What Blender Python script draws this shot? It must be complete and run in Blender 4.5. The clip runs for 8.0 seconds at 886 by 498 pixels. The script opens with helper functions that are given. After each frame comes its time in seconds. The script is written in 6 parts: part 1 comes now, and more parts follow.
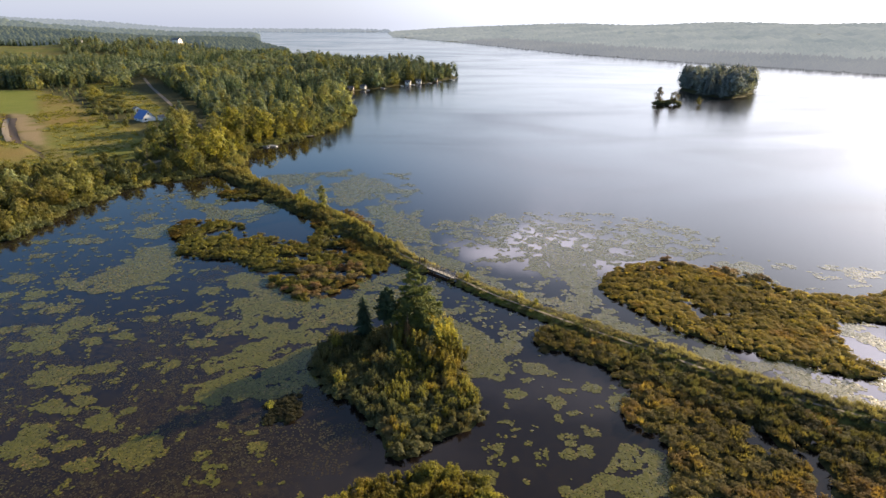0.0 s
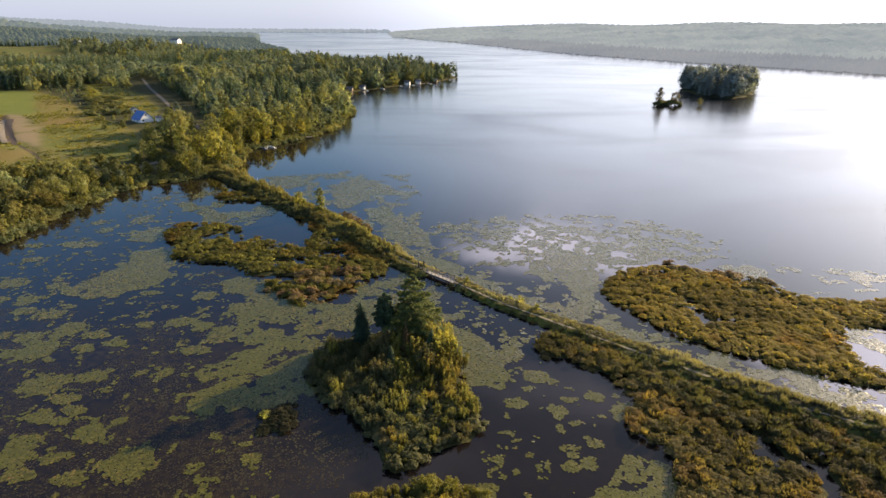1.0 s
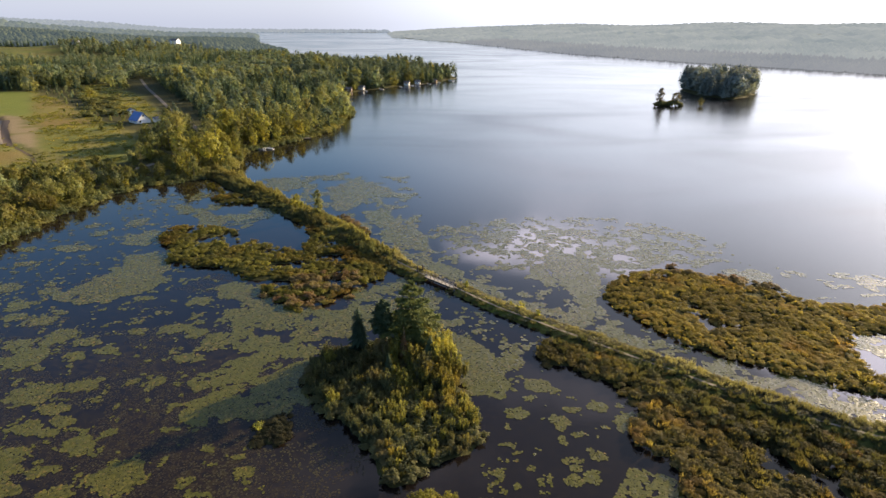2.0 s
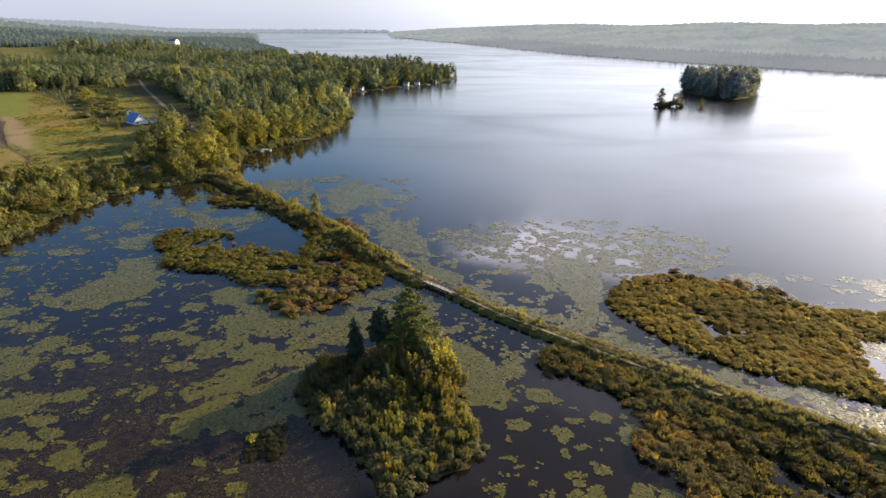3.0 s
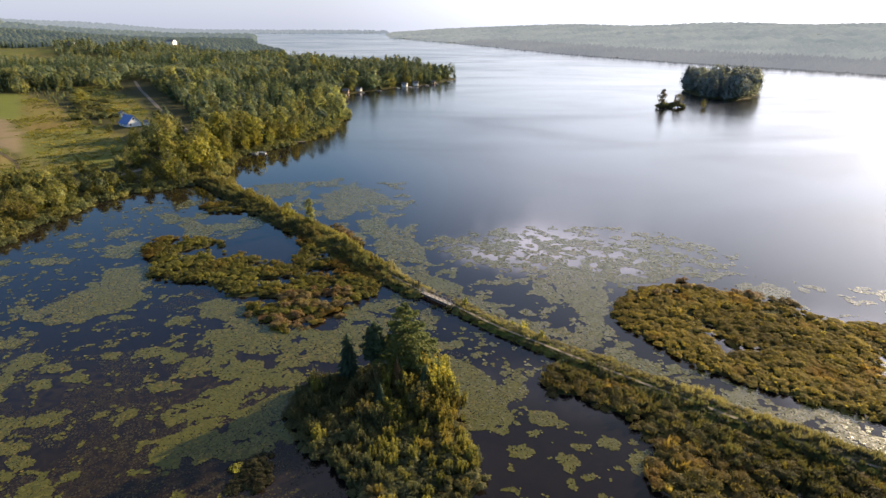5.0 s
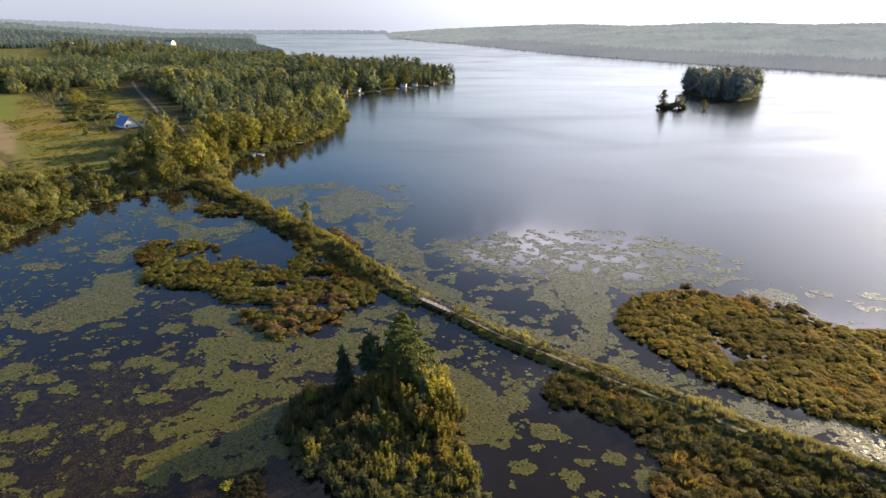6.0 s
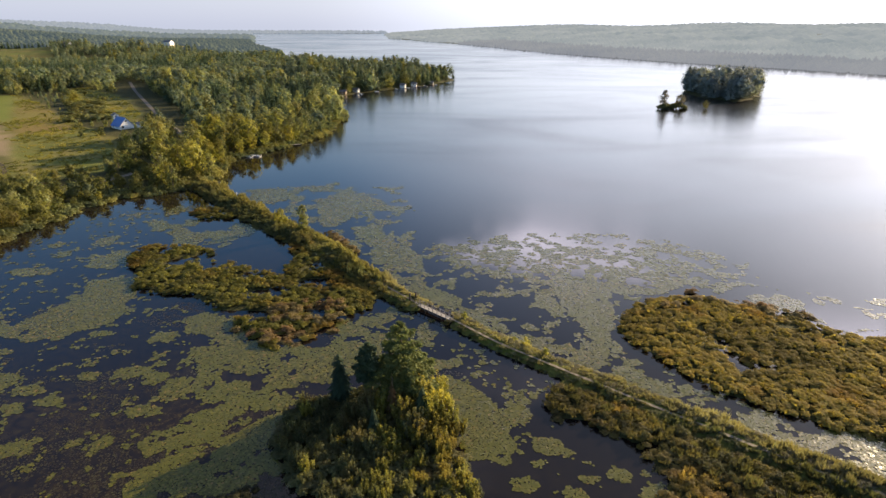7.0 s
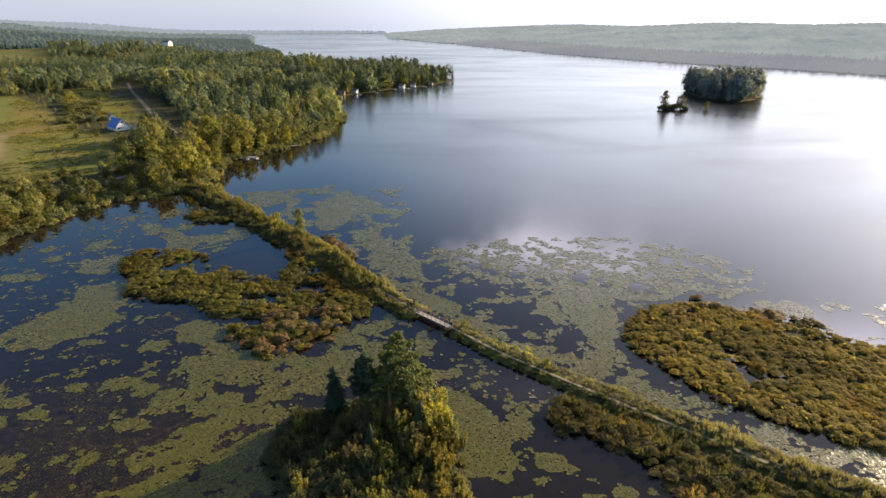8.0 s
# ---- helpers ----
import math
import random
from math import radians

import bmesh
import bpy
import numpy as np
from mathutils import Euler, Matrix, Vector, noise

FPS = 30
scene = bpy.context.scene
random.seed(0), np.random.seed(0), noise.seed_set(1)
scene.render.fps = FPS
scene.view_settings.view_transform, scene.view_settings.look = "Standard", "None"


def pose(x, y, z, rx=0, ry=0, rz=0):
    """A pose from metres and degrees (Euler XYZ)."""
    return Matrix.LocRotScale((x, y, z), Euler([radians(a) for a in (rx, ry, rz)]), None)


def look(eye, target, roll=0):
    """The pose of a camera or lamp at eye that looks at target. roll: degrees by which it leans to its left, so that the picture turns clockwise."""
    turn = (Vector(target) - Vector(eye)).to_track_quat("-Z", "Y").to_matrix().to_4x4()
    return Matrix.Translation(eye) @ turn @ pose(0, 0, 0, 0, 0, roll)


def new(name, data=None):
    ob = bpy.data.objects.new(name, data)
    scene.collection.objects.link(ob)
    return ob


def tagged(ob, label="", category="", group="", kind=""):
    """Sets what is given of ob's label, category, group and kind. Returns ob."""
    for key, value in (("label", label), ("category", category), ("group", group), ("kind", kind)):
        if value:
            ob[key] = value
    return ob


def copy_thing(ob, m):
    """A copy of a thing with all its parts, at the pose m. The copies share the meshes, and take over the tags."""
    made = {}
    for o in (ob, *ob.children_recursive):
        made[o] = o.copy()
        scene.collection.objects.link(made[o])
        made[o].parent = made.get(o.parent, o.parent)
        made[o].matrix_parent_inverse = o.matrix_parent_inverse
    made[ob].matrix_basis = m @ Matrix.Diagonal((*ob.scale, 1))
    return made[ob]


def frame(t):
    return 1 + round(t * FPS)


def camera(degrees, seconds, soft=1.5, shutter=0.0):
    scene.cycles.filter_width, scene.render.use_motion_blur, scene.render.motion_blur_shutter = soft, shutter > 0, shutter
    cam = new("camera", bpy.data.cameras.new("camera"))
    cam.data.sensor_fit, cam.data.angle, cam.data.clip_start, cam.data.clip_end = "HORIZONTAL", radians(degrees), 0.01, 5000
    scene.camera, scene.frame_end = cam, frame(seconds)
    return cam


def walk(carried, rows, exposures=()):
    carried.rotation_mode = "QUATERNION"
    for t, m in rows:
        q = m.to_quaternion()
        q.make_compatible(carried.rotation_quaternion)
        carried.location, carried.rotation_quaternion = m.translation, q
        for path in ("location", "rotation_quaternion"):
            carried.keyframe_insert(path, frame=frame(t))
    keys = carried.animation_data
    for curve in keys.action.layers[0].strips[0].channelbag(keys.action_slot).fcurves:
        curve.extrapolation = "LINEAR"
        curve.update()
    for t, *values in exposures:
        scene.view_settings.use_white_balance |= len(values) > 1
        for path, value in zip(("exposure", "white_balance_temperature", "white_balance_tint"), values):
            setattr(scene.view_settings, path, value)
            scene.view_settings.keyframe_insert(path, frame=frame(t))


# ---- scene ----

# ------------------------------------------------------------------ camera
cam = camera(75.0, 8.0, soft=1.45)
# seconds, x, y, height, yaw, pitch, roll: a slow straight flight towards the lake
ROWS = [
    (0.0, 0.000, 0.000, 55.000, -0.000, -21.244, 0.255),
    (0.5, 0.068, 1.149, 55.004, -0.009, -21.237, 0.244),
    (1.0, 0.134, 2.345, 55.006, -0.019, -21.229, 0.233),
    (1.5, 0.200, 3.584, 55.006, -0.031, -21.221, 0.222),
    (2.0, 0.265, 4.866, 55.004, -0.044, -21.213, 0.211),
    (2.5, 0.328, 6.188, 55.000, -0.059, -21.205, 0.200),
    (3.0, 0.391, 7.549, 54.994, -0.074, -21.197, 0.189),
    (3.5, 0.453, 8.945, 54.985, -0.092, -21.190, 0.178),
    (4.0, 0.514, 10.374, 54.975, -0.110, -21.182, 0.167),
    (4.5, 0.574, 11.836, 54.963, -0.130, -21.174, 0.156),
    (5.0, 0.632, 13.327, 54.949, -0.151, -21.166, 0.145),
    (5.5, 0.690, 14.846, 54.932, -0.174, -21.158, 0.134),
    (6.0, 0.747, 16.390, 54.914, -0.198, -21.150, 0.123),
    (6.5, 0.803, 17.958, 54.894, -0.223, -21.142, 0.112),
    (7.0, 0.858, 19.547, 54.871, -0.250, -21.134, 0.101),
    (7.5, 0.912, 21.155, 54.847, -0.278, -21.126, 0.090),
    (8.0, 0.964, 22.780, 54.821, -0.307, -21.118, 0.079),
]
walk(cam, [(t, pose(x, y, z, 90 + pitch, 0, yaw) @ pose(0, 0, 0, 0, 0, roll)) for t, x, y, z, yaw, pitch, roll in ROWS],
     exposures=[(0.0, 1.44, 6430, 12.0), (8.0, 1.38, 6430, 12.0)])

# ------------------------------------------------------------------ world and sun
SUN_AZ, SUN_EL = 52.0, 15.7     # degrees to the right of +y, and above the horizon


def tree_of(mat):
    mat.use_nodes = True
    nt = mat.node_tree
    nt.nodes.clear()
    return nt


def node(nt, kind, **settings):
    n = nt.nodes.new(kind)
    for key, value in settings.items():
        if key in n.inputs:
            n.inputs[key].default_value = value
        else:
            setattr(n, key, value)
    return n


world = bpy.data.worlds.new("world")
scene.world = world
nt = tree_of(world)
sky = node(nt, "ShaderNodeTexSky", sky_type="NISHITA", sun_disc=False, sun_elevation=radians(SUN_EL),
           sun_rotation=radians(SUN_AZ), altitude=150.0, air_density=1.0, dust_density=1.5, ozone_density=1.5)
tc = node(nt, "ShaderNodeTexCoord")
sep = node(nt, "ShaderNodeSeparateXYZ")
nt.links.new(tc.outputs["Generated"], sep.inputs[0])


def curve_of(nt, value, lo, hi, a, b):
    m = node(nt, "ShaderNodeMapRange", interpolation_type="SMOOTHSTEP")
    for key, v in (("From Min", lo), ("From Max", hi), ("To Min", a), ("To Max", b)):
        m.inputs[key].default_value = v
    nt.links.new(value, m.inputs["Value"])
    return m.outputs[0]


# haze: pale and white near the horizon, blue above
pale = node(nt, "ShaderNodeHueSaturation")
nt.links.new(sky.outputs[0], pale.inputs["Color"])
sunward = node(nt, "ShaderNodeVectorMath", operation="DOT_PRODUCT")
sunward.inputs[1].default_value = (math.sin(radians(SUN_AZ)), math.cos(radians(SUN_AZ)), 0.0)
nt.links.new(tc.outputs["Generated"], sunward.inputs[0])


def times(nt, a, b):
    m = node(nt, "ShaderNodeMath", operation="MULTIPLY")
    nt.links.new(a, m.inputs[0])
    nt.links.new(b, m.inputs[1])
    return m.outputs[0]


side = curve_of(nt, sunward.outputs["Value"], 0.4, 0.98, 0.0, 1.0)
satur = node(nt, "ShaderNodeMix")
satur.inputs["B"].default_value = 0.4
nt.links.new(side, satur.inputs["Factor"])
nt.links.new(times(nt, curve_of(nt, sep.outputs["Z"], 0.0, 0.28, 0.5, 1.35), curve_of(nt, sep.outputs["Z"], 0.45, 0.72, 1.0, 0.5)), satur.inputs["A"])
nt.links.new(satur.outputs["Result"], pale.inputs["Saturation"])
nt.links.new(curve_of(nt, sep.outputs["Z"], 0.34, 0.6, 1.0, 0.92), pale.inputs["Value"])
haze = node(nt, "ShaderNodeMix", data_type="RGBA")
haze.inputs["B"].default_value = (3.0, 3.25, 3.75, 1)
nt.links.new(curve_of(nt, sep.outputs["Z"], 0.0, 0.2, 0.75, 0.0), haze.inputs["Factor"])
nt.links.new(pale.outputs[0], haze.inputs["A"])
low = times(nt, curve_of(nt, sep.outputs["Z"], 0.0, 0.28, 0.4, 1.0), curve_of(nt, sep.outputs["Z"], 0.2, 0.54, 1.0, 0.0))
veil = node(nt, "ShaderNodeMix", data_type="RGBA")
veil.inputs["B"].default_value = (11.9, 12.6, 13.6, 1)
half = node(nt, "ShaderNodeMath", operation="MULTIPLY")
half.inputs[1].default_value = 0.72
nt.links.new(times(nt, low, side), half.inputs[0])
nt.links.new(half.outputs[0], veil.inputs["Factor"])
nt.links.new(haze.outputs["Result"], veil.inputs["A"])
# ragged cloud banks: azimuth, sine of the height, half width, half height
clouds = node(nt, "ShaderNodeTexNoise", Scale=7.0, Detail=8.0, Roughness=0.62)
squash = node(nt, "ShaderNodeMapping")
squash.inputs["Scale"].default_value = (1.0, 1.0, 2.2)
nt.links.new(tc.outputs["Generated"], squash.inputs["Vector"])
nt.links.new(squash.outputs[0], clouds.inputs["Vector"])


def formula(nt, op, a, b):
    m = node(nt, "ShaderNodeMath", operation=op)
    for i, v in enumerate((a, b)):
        if isinstance(v, bpy.types.NodeSocket):
            nt.links.new(v, m.inputs[i])
        else:
            m.inputs[i].default_value = v
    return m.outputs[0]


sky_out = veil.outputs["Result"]
for az, height, wide, high, thick, bright in ((14, 0.355, 0.27, 0.064, 0.8, 25), (42, 0.44, 0.3, 0.09, 0.8, 40), (-75, 0.5, 0.3, 0.06, 0.4, 12), (15, 0.56, 0.22, 0.05, 0.3, 11), (-8, 0.66, 0.3, 0.06, 0.25, 9), (130, 0.45, 0.4, 0.1, 0.5, 14)):
    across = node(nt, "ShaderNodeVectorMath", operation="DOT_PRODUCT")
    across.inputs[1].default_value = (math.cos(radians(az)), -math.sin(radians(az)), 0.0)
    nt.links.new(tc.outputs["Generated"], across.inputs[0])
    ahead = node(nt, "ShaderNodeVectorMath", operation="DOT_PRODUCT")
    ahead.inputs[1].default_value = (math.sin(radians(az)), math.cos(radians(az)), 0.0)
    nt.links.new(tc.outputs["Generated"], ahead.inputs[0])
    u = formula(nt, "POWER", formula(nt, "ABSOLUTE", formula(nt, "DIVIDE", across.outputs["Value"], wide), 0.0), 2.0)
    v = formula(nt, "POWER", formula(nt, "ABSOLUTE", formula(nt, "DIVIDE", formula(nt, "SUBTRACT", sep.outputs["Z"], height), high), 0.0), 2.0)
    body = formula(nt, "SUBTRACT", 0.75, formula(nt, "ADD", u, v))
    body = formula(nt, "ADD", body, formula(nt, "MULTIPLY", formula(nt, "SUBTRACT", clouds.outputs["Fac"], 0.5), 2.2))
    body = times(nt, curve_of(nt, body, 0.0, 0.9, 0.0, thick), curve_of(nt, ahead.outputs["Value"], 0.0, 0.2, 0.0, 1.0))
    bank = node(nt, "ShaderNodeMix", data_type="RGBA")
    bank.inputs["B"].default_value = (bright, 0.92 * bright, 0.97 * bright, 1)
    nt.links.new(body, bank.inputs["Factor"])
    nt.links.new(sky_out, bank.inputs["A"])
    sky_out = bank.outputs["Result"]


def tinted_sky(nt, colour):
    """A faint cool cast of the evening air."""
    m = node(nt, "ShaderNodeMix", data_type="RGBA", blend_type="MULTIPLY")
    m.inputs["Factor"].default_value, m.inputs["B"].default_value = 1.0, (0.98, 0.99, 1.06, 1)
    nt.links.new(colour, m.inputs["A"])
    return m.outputs["Result"]


bg = node(nt, "ShaderNodeBackground", Strength=0.085)
nt.links.new(tinted_sky(nt, sky_out), bg.inputs[0])
nt.links.new(bg.outputs[0], node(nt, "ShaderNodeOutputWorld").inputs[0])

sun_data = bpy.data.lights.new("sun", "SUN")
sun_data.energy, sun_data.angle, sun_data.color = 5.0, radians(0.6), (1.0, 0.77, 0.46)
sun = new("sun", sun_data)
sun_dir = Vector((math.sin(radians(SUN_AZ)) * math.cos(radians(SUN_EL)), math.cos(radians(SUN_AZ)) * math.cos(radians(SUN_EL)), math.sin(radians(SUN_EL))))
sun.matrix_world = look(sun_dir * 300, (0, 0, 0))

# ------------------------------------------------------------------ materials


def ramp_of(nt, fac, stops):
    r = node(nt, "ShaderNodeValToRGB")
    e = r.color_ramp.elements
    while len(e) < len(stops):
        e.new(0.5)
    for el, (p, c) in zip(e, stops):
        el.position, el.color = p, (*c, 1)
    nt.links.new(fac, r.inputs[0])
    return r.outputs[0]


def mixed(nt, fac, a, b, mode="MIX"):
    m = node(nt, "ShaderNodeMix", data_type="RGBA", blend_type=mode)
    for sock, v in (("Factor", fac), ("A", a), ("B", b)):
        if isinstance(v, bpy.types.NodeSocket):
            nt.links.new(v, m.inputs[sock])
        else:
            m.inputs[sock].default_value = v if sock == "Factor" else (*v, 1)
    return m.outputs["Result"]


def noise_of(nt, scale, detail=4.0, rough=0.55, vec=None):
    n = node(nt, "ShaderNodeTexNoise", Scale=scale, Detail=detail, Roughness=rough)
    if vec is None:
        vec = node(nt, "ShaderNodeNewGeometry").outputs["Position"]
    nt.links.new(vec, n.inputs["Vector"])
    return n.outputs["Fac"]


def foliage(name, dark, mid, light, warm, translucent=0.45, patch=0.12, warm_from=0.62, spread=0.5):
    """Leaves: colour varies plant by plant, a little leaf by leaf and, more slowly, from place to place."""
    mat = bpy.data.materials.new(name)
    nt = tree_of(mat)
    geo = node(nt, "ShaderNodeNewGeometry")
    tone = node(nt, "ShaderNodeAttribute", attribute_name="tone").outputs["Fac"]
    oi = node(nt, "ShaderNodeObjectInfo")
    plant = node(nt, "ShaderNodeMix")      # a plant on its own has no tone but the object's
    nt.links.new(formula(nt, "LESS_THAN", tone, 0.0), plant.inputs["Factor"])
    nt.links.new(tone, plant.inputs["A"])
    nt.links.new(oi.outputs["Random"], plant.inputs["B"])
    plant = plant.outputs["Result"]
    shade = formula(nt, "ADD", formula(nt, "MULTIPLY", plant, 1 - spread), formula(nt, "MULTIPLY", geo.outputs["Random Per Island"], spread))
    leaf = ramp_of(nt, shade, [(0.1, dark), (0.48, mid), (0.88, light)])
    place = noise_of(nt, patch, 3.0)
    fac = ramp_of(nt, place, [(warm_from - 0.14, (0, 0, 0)), (warm_from + 0.08, (0.8, 0.8, 0.8))])
    col = mixed(nt, fac, leaf, warm)
    hsv = node(nt, "ShaderNodeHueSaturation")
    clump = curve_of(nt, noise_of(nt, 0.5, 4.0, 0.65), 0.3, 0.7, 0.82, 1.2)
    nt.links.new(times(nt, clump, curve_of(nt, noise_of(nt, 0.05, 2.0), 0.36, 0.64, 0.78, 1.22)), hsv.inputs["Value"])
    nt.links.new(col, hsv.inputs["Color"])
    d = node(nt, "ShaderNodeBsdfPrincipled", Roughness=0.75)
    d.inputs["Specular IOR Level"].default_value = 0.12
    nt.links.new(hsv.outputs[0], d.inputs["Base Color"])
    t = node(nt, "ShaderNodeBsdfTranslucent")
    nt.links.new(mixed(nt, 1.0, hsv.outputs[0], (1.0, 1.0, 0.55), "MULTIPLY"), t.inputs[0])
    mx = node(nt, "ShaderNodeMixShader")
    mx.inputs[0].default_value = translucent
    nt.links.new(d.outputs[0], mx.inputs[1])
    nt.links.new(t.outputs[0], mx.inputs[2])
    nt.links.new(mx.outputs[0], node(nt, "ShaderNodeOutputMaterial").inputs[0])
    return mat


def solid(name, a, b, rough=0.7, scale=3.0, metal=0.0, bump=0.2, spec=0.4):
    mat = bpy.data.materials.new(name)
    nt = tree_of(mat)
    fine, coarse = noise_of(nt, scale * 6, 5), noise_of(nt, scale, 3)
    col = mixed(nt, fine, a, b)
    col = mixed(nt, ramp_of(nt, coarse, [(0.35, (0, 0, 0)), (0.75, (0.6, 0.6, 0.6))]), col, tuple(0.6 * c for c in a))
    d = node(nt, "ShaderNodeBsdfPrincipled", Roughness=rough, Metallic=metal)
    d.inputs["Specular IOR Level"].default_value = spec
    nt.links.new(col, d.inputs["Base Color"])
    if bump:
        bn = node(nt, "ShaderNodeBump", Strength=bump, Distance=0.05)
        nt.links.new(fine, bn.inputs["Height"])
        nt.links.new(bn.outputs[0], d.inputs["Normal"])
    nt.links.new(d.outputs[0], node(nt, "ShaderNodeOutputMaterial").inputs[0])
    return mat


LEAF_BROAD = foliage("broad_leaves", (0.0902, 0.1187, 0.0806), (0.1425, 0.1691, 0.0858), (0.2443, 0.2495, 0.0936), (0.2594, 0.2299, 0.0673), 0.58, 0.1, 0.55)
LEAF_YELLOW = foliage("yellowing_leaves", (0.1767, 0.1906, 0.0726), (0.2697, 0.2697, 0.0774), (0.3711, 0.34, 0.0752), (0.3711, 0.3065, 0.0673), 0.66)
LEAF_CONIFER = foliage("conifer_needles", (0.036, 0.058, 0.036), (0.055, 0.085, 0.048), (0.09, 0.122, 0.058), (0.085, 0.11, 0.05), 0.3)
# blue raised in the leaf colour to stand in for haze
LEAF_WOODS_HAZED = foliage("hazed_mixed_woods_leaves", (0.094, 0.136, 0.138), (0.141, 0.191, 0.146), (0.214, 0.257, 0.14), (0.256, 0.252, 0.126), 0.56, 0.1, 0.58)
LEAF_MARSH = foliage("marsh_shrub_leaves", (0.2, 0.165, 0.07), (0.3, 0.245, 0.0774), (0.441, 0.3553, 0.0778), (0.3885, 0.2266, 0.0576), 0.7, 0.1, 0.69)
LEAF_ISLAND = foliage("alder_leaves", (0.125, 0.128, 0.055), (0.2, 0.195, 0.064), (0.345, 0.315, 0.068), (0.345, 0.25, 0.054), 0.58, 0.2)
GRASS = foliage("reed_grass", (0.12, 0.115, 0.04), (0.18, 0.17, 0.06), (0.28, 0.24, 0.065), (0.2, 0.17, 0.06), 0.5, 0.15)
# dark islet leaves; elsewhere a darkened colour that stands in for shade
LEAF_DARK_SHADED = foliage("dark_shaded_leaves", (0.078, 0.09, 0.048), (0.115, 0.122, 0.06), (0.18, 0.172, 0.07), (0.165, 0.13, 0.058), 0.5, 0.2)
LEAF_SEDGE = foliage("bog_shrub_leaves", (0.125, 0.108, 0.062), (0.165, 0.142, 0.0616), (0.2363, 0.1957, 0.0576), (0.2467, 0.1442, 0.0475), 0.62, 0.1, 0.64)
# brush colour darkened to paint the shade below the causeway
LEAF_BANK_SHADED = foliage("shaded_bank_leaves", (0.075, 0.074, 0.04), (0.095, 0.094, 0.046), (0.135, 0.126, 0.054), (0.13, 0.098, 0.046), 0.55, 0.12, 0.66)
LEAF_SUNNY = foliage("light_woods_leaves", (0.17, 0.202, 0.124), (0.24, 0.268, 0.136), (0.345, 0.345, 0.13), (0.352, 0.312, 0.108), 0.58, 0.08, 0.6)
LEAF_HEATH = foliage("olive_bog_leaves", (0.12, 0.12, 0.048), (0.18, 0.175, 0.051), (0.2783, 0.2524, 0.0533), (0.294, 0.17, 0.0446), 0.65, 0.07, 0.62)
LEAF_ISLET = foliage("islet_tree_leaves", (0.1, 0.09, 0.085), (0.13, 0.118, 0.1), (0.17, 0.15, 0.12), (0.15, 0.13, 0.11), 0.4)
GRASS_FIELD = foliage("field_grass_blades", (0.12, 0.128, 0.034), (0.18, 0.178, 0.044), (0.25, 0.232, 0.058), (0.26, 0.212, 0.06), 0.5, 0.05, 0.6)
# farther woods, with distance haze painted in as a bluer leaf colour
LEAF_FAR_HAZED = foliage("hazed_far_woods_leaves", (0.092, 0.131, 0.118), (0.138, 0.18, 0.14), (0.21, 0.242, 0.152), (0.236, 0.238, 0.138), 0.54, 0.1, 0.6)
LEAF_SHORE = foliage("shore_thicket_leaves", (0.09, 0.102, 0.045), (0.134, 0.142, 0.05), (0.195, 0.19, 0.058), (0.2, 0.168, 0.05), 0.58, 0.08, 0.6)
LEAF_DULL = foliage("dull_marsh_plants", (0.018, 0.02, 0.01), (0.028, 0.029, 0.014), (0.042, 0.04, 0.018), (0.036, 0.03, 0.015), 0.3)
# leaf colour paled and greyed to paint the haze over the island
LEAF_GREY_HAZED = foliage("hazed_lake_island_leaves", (0.21, 0.235, 0.23), (0.225, 0.25, 0.24), (0.24, 0.265, 0.25), (0.225, 0.25, 0.24), 0.35, 0.1)
LEAF_PINE = foliage("pine_needles", (0.054, 0.074, 0.0324), (0.0936, 0.1184, 0.0432), (0.1512, 0.1665, 0.0562), (0.1224, 0.1369, 0.0461), 0.45)
LEAF_RUST = foliage("rusty_shrub_leaves", (0.12, 0.095, 0.05), (0.185, 0.145, 0.068), (0.26, 0.205, 0.085), (0.24, 0.135, 0.065), 0.5, 0.15, 0.58)
# paler grass colour with the lake side's sunlight painted in
GRASS_SUN_PAINTED = foliage("reed_grass_sun_painted", (0.126, 0.1215, 0.0884), (0.189, 0.1782, 0.1144), (0.2741, 0.2457, 0.1217), (0.2457, 0.2086, 0.0936), 0.55, 0.2)
BARK = solid("bark", (0.09, 0.07, 0.055), (0.16, 0.13, 0.1), 0.9, 2.0)
TIMBER = solid("weathered_timber", (0.2, 0.175, 0.15), (0.3, 0.268, 0.235), 0.75, 2.0)
TIMBER_PALE = solid("sun_bleached_timber", (0.36, 0.33, 0.29), (0.5, 0.46, 0.41), 0.75, 2.0)
TIMBER_DARK = solid("dark_timber", (0.035, 0.028, 0.022), (0.07, 0.055, 0.045), 0.8, 2.0)
GRAVEL = solid("gravel_road", (0.12, 0.1, 0.075), (0.2, 0.17, 0.13), 0.95, 0.6)
PEAT = solid("dark_ditch_peat", (0.035, 0.022, 0.016), (0.08, 0.05, 0.035), 0.95, 0.7)
TRACK = solid("trodden_track", (0.15, 0.125, 0.085), (0.27, 0.23, 0.17), 0.95, 0.7)
WHITE = solid("white_siding", (0.75, 0.75, 0.73), (0.82, 0.82, 0.8), 0.6, 0.4, bump=0.05)
BLUE_ROOF = solid("blue_metal_roof", (0.04, 0.11, 0.32), (0.06, 0.15, 0.4), 0.4, 0.3, 0.3, 0.05)
GREY_ROOF = solid("grey_shingle_roof", (0.12, 0.12, 0.13), (0.2, 0.2, 0.2), 0.85, 0.6)
BROWN_WALL = solid("brown_board_wall", (0.16, 0.11, 0.08), (0.26, 0.19, 0.14), 0.8, 0.6)
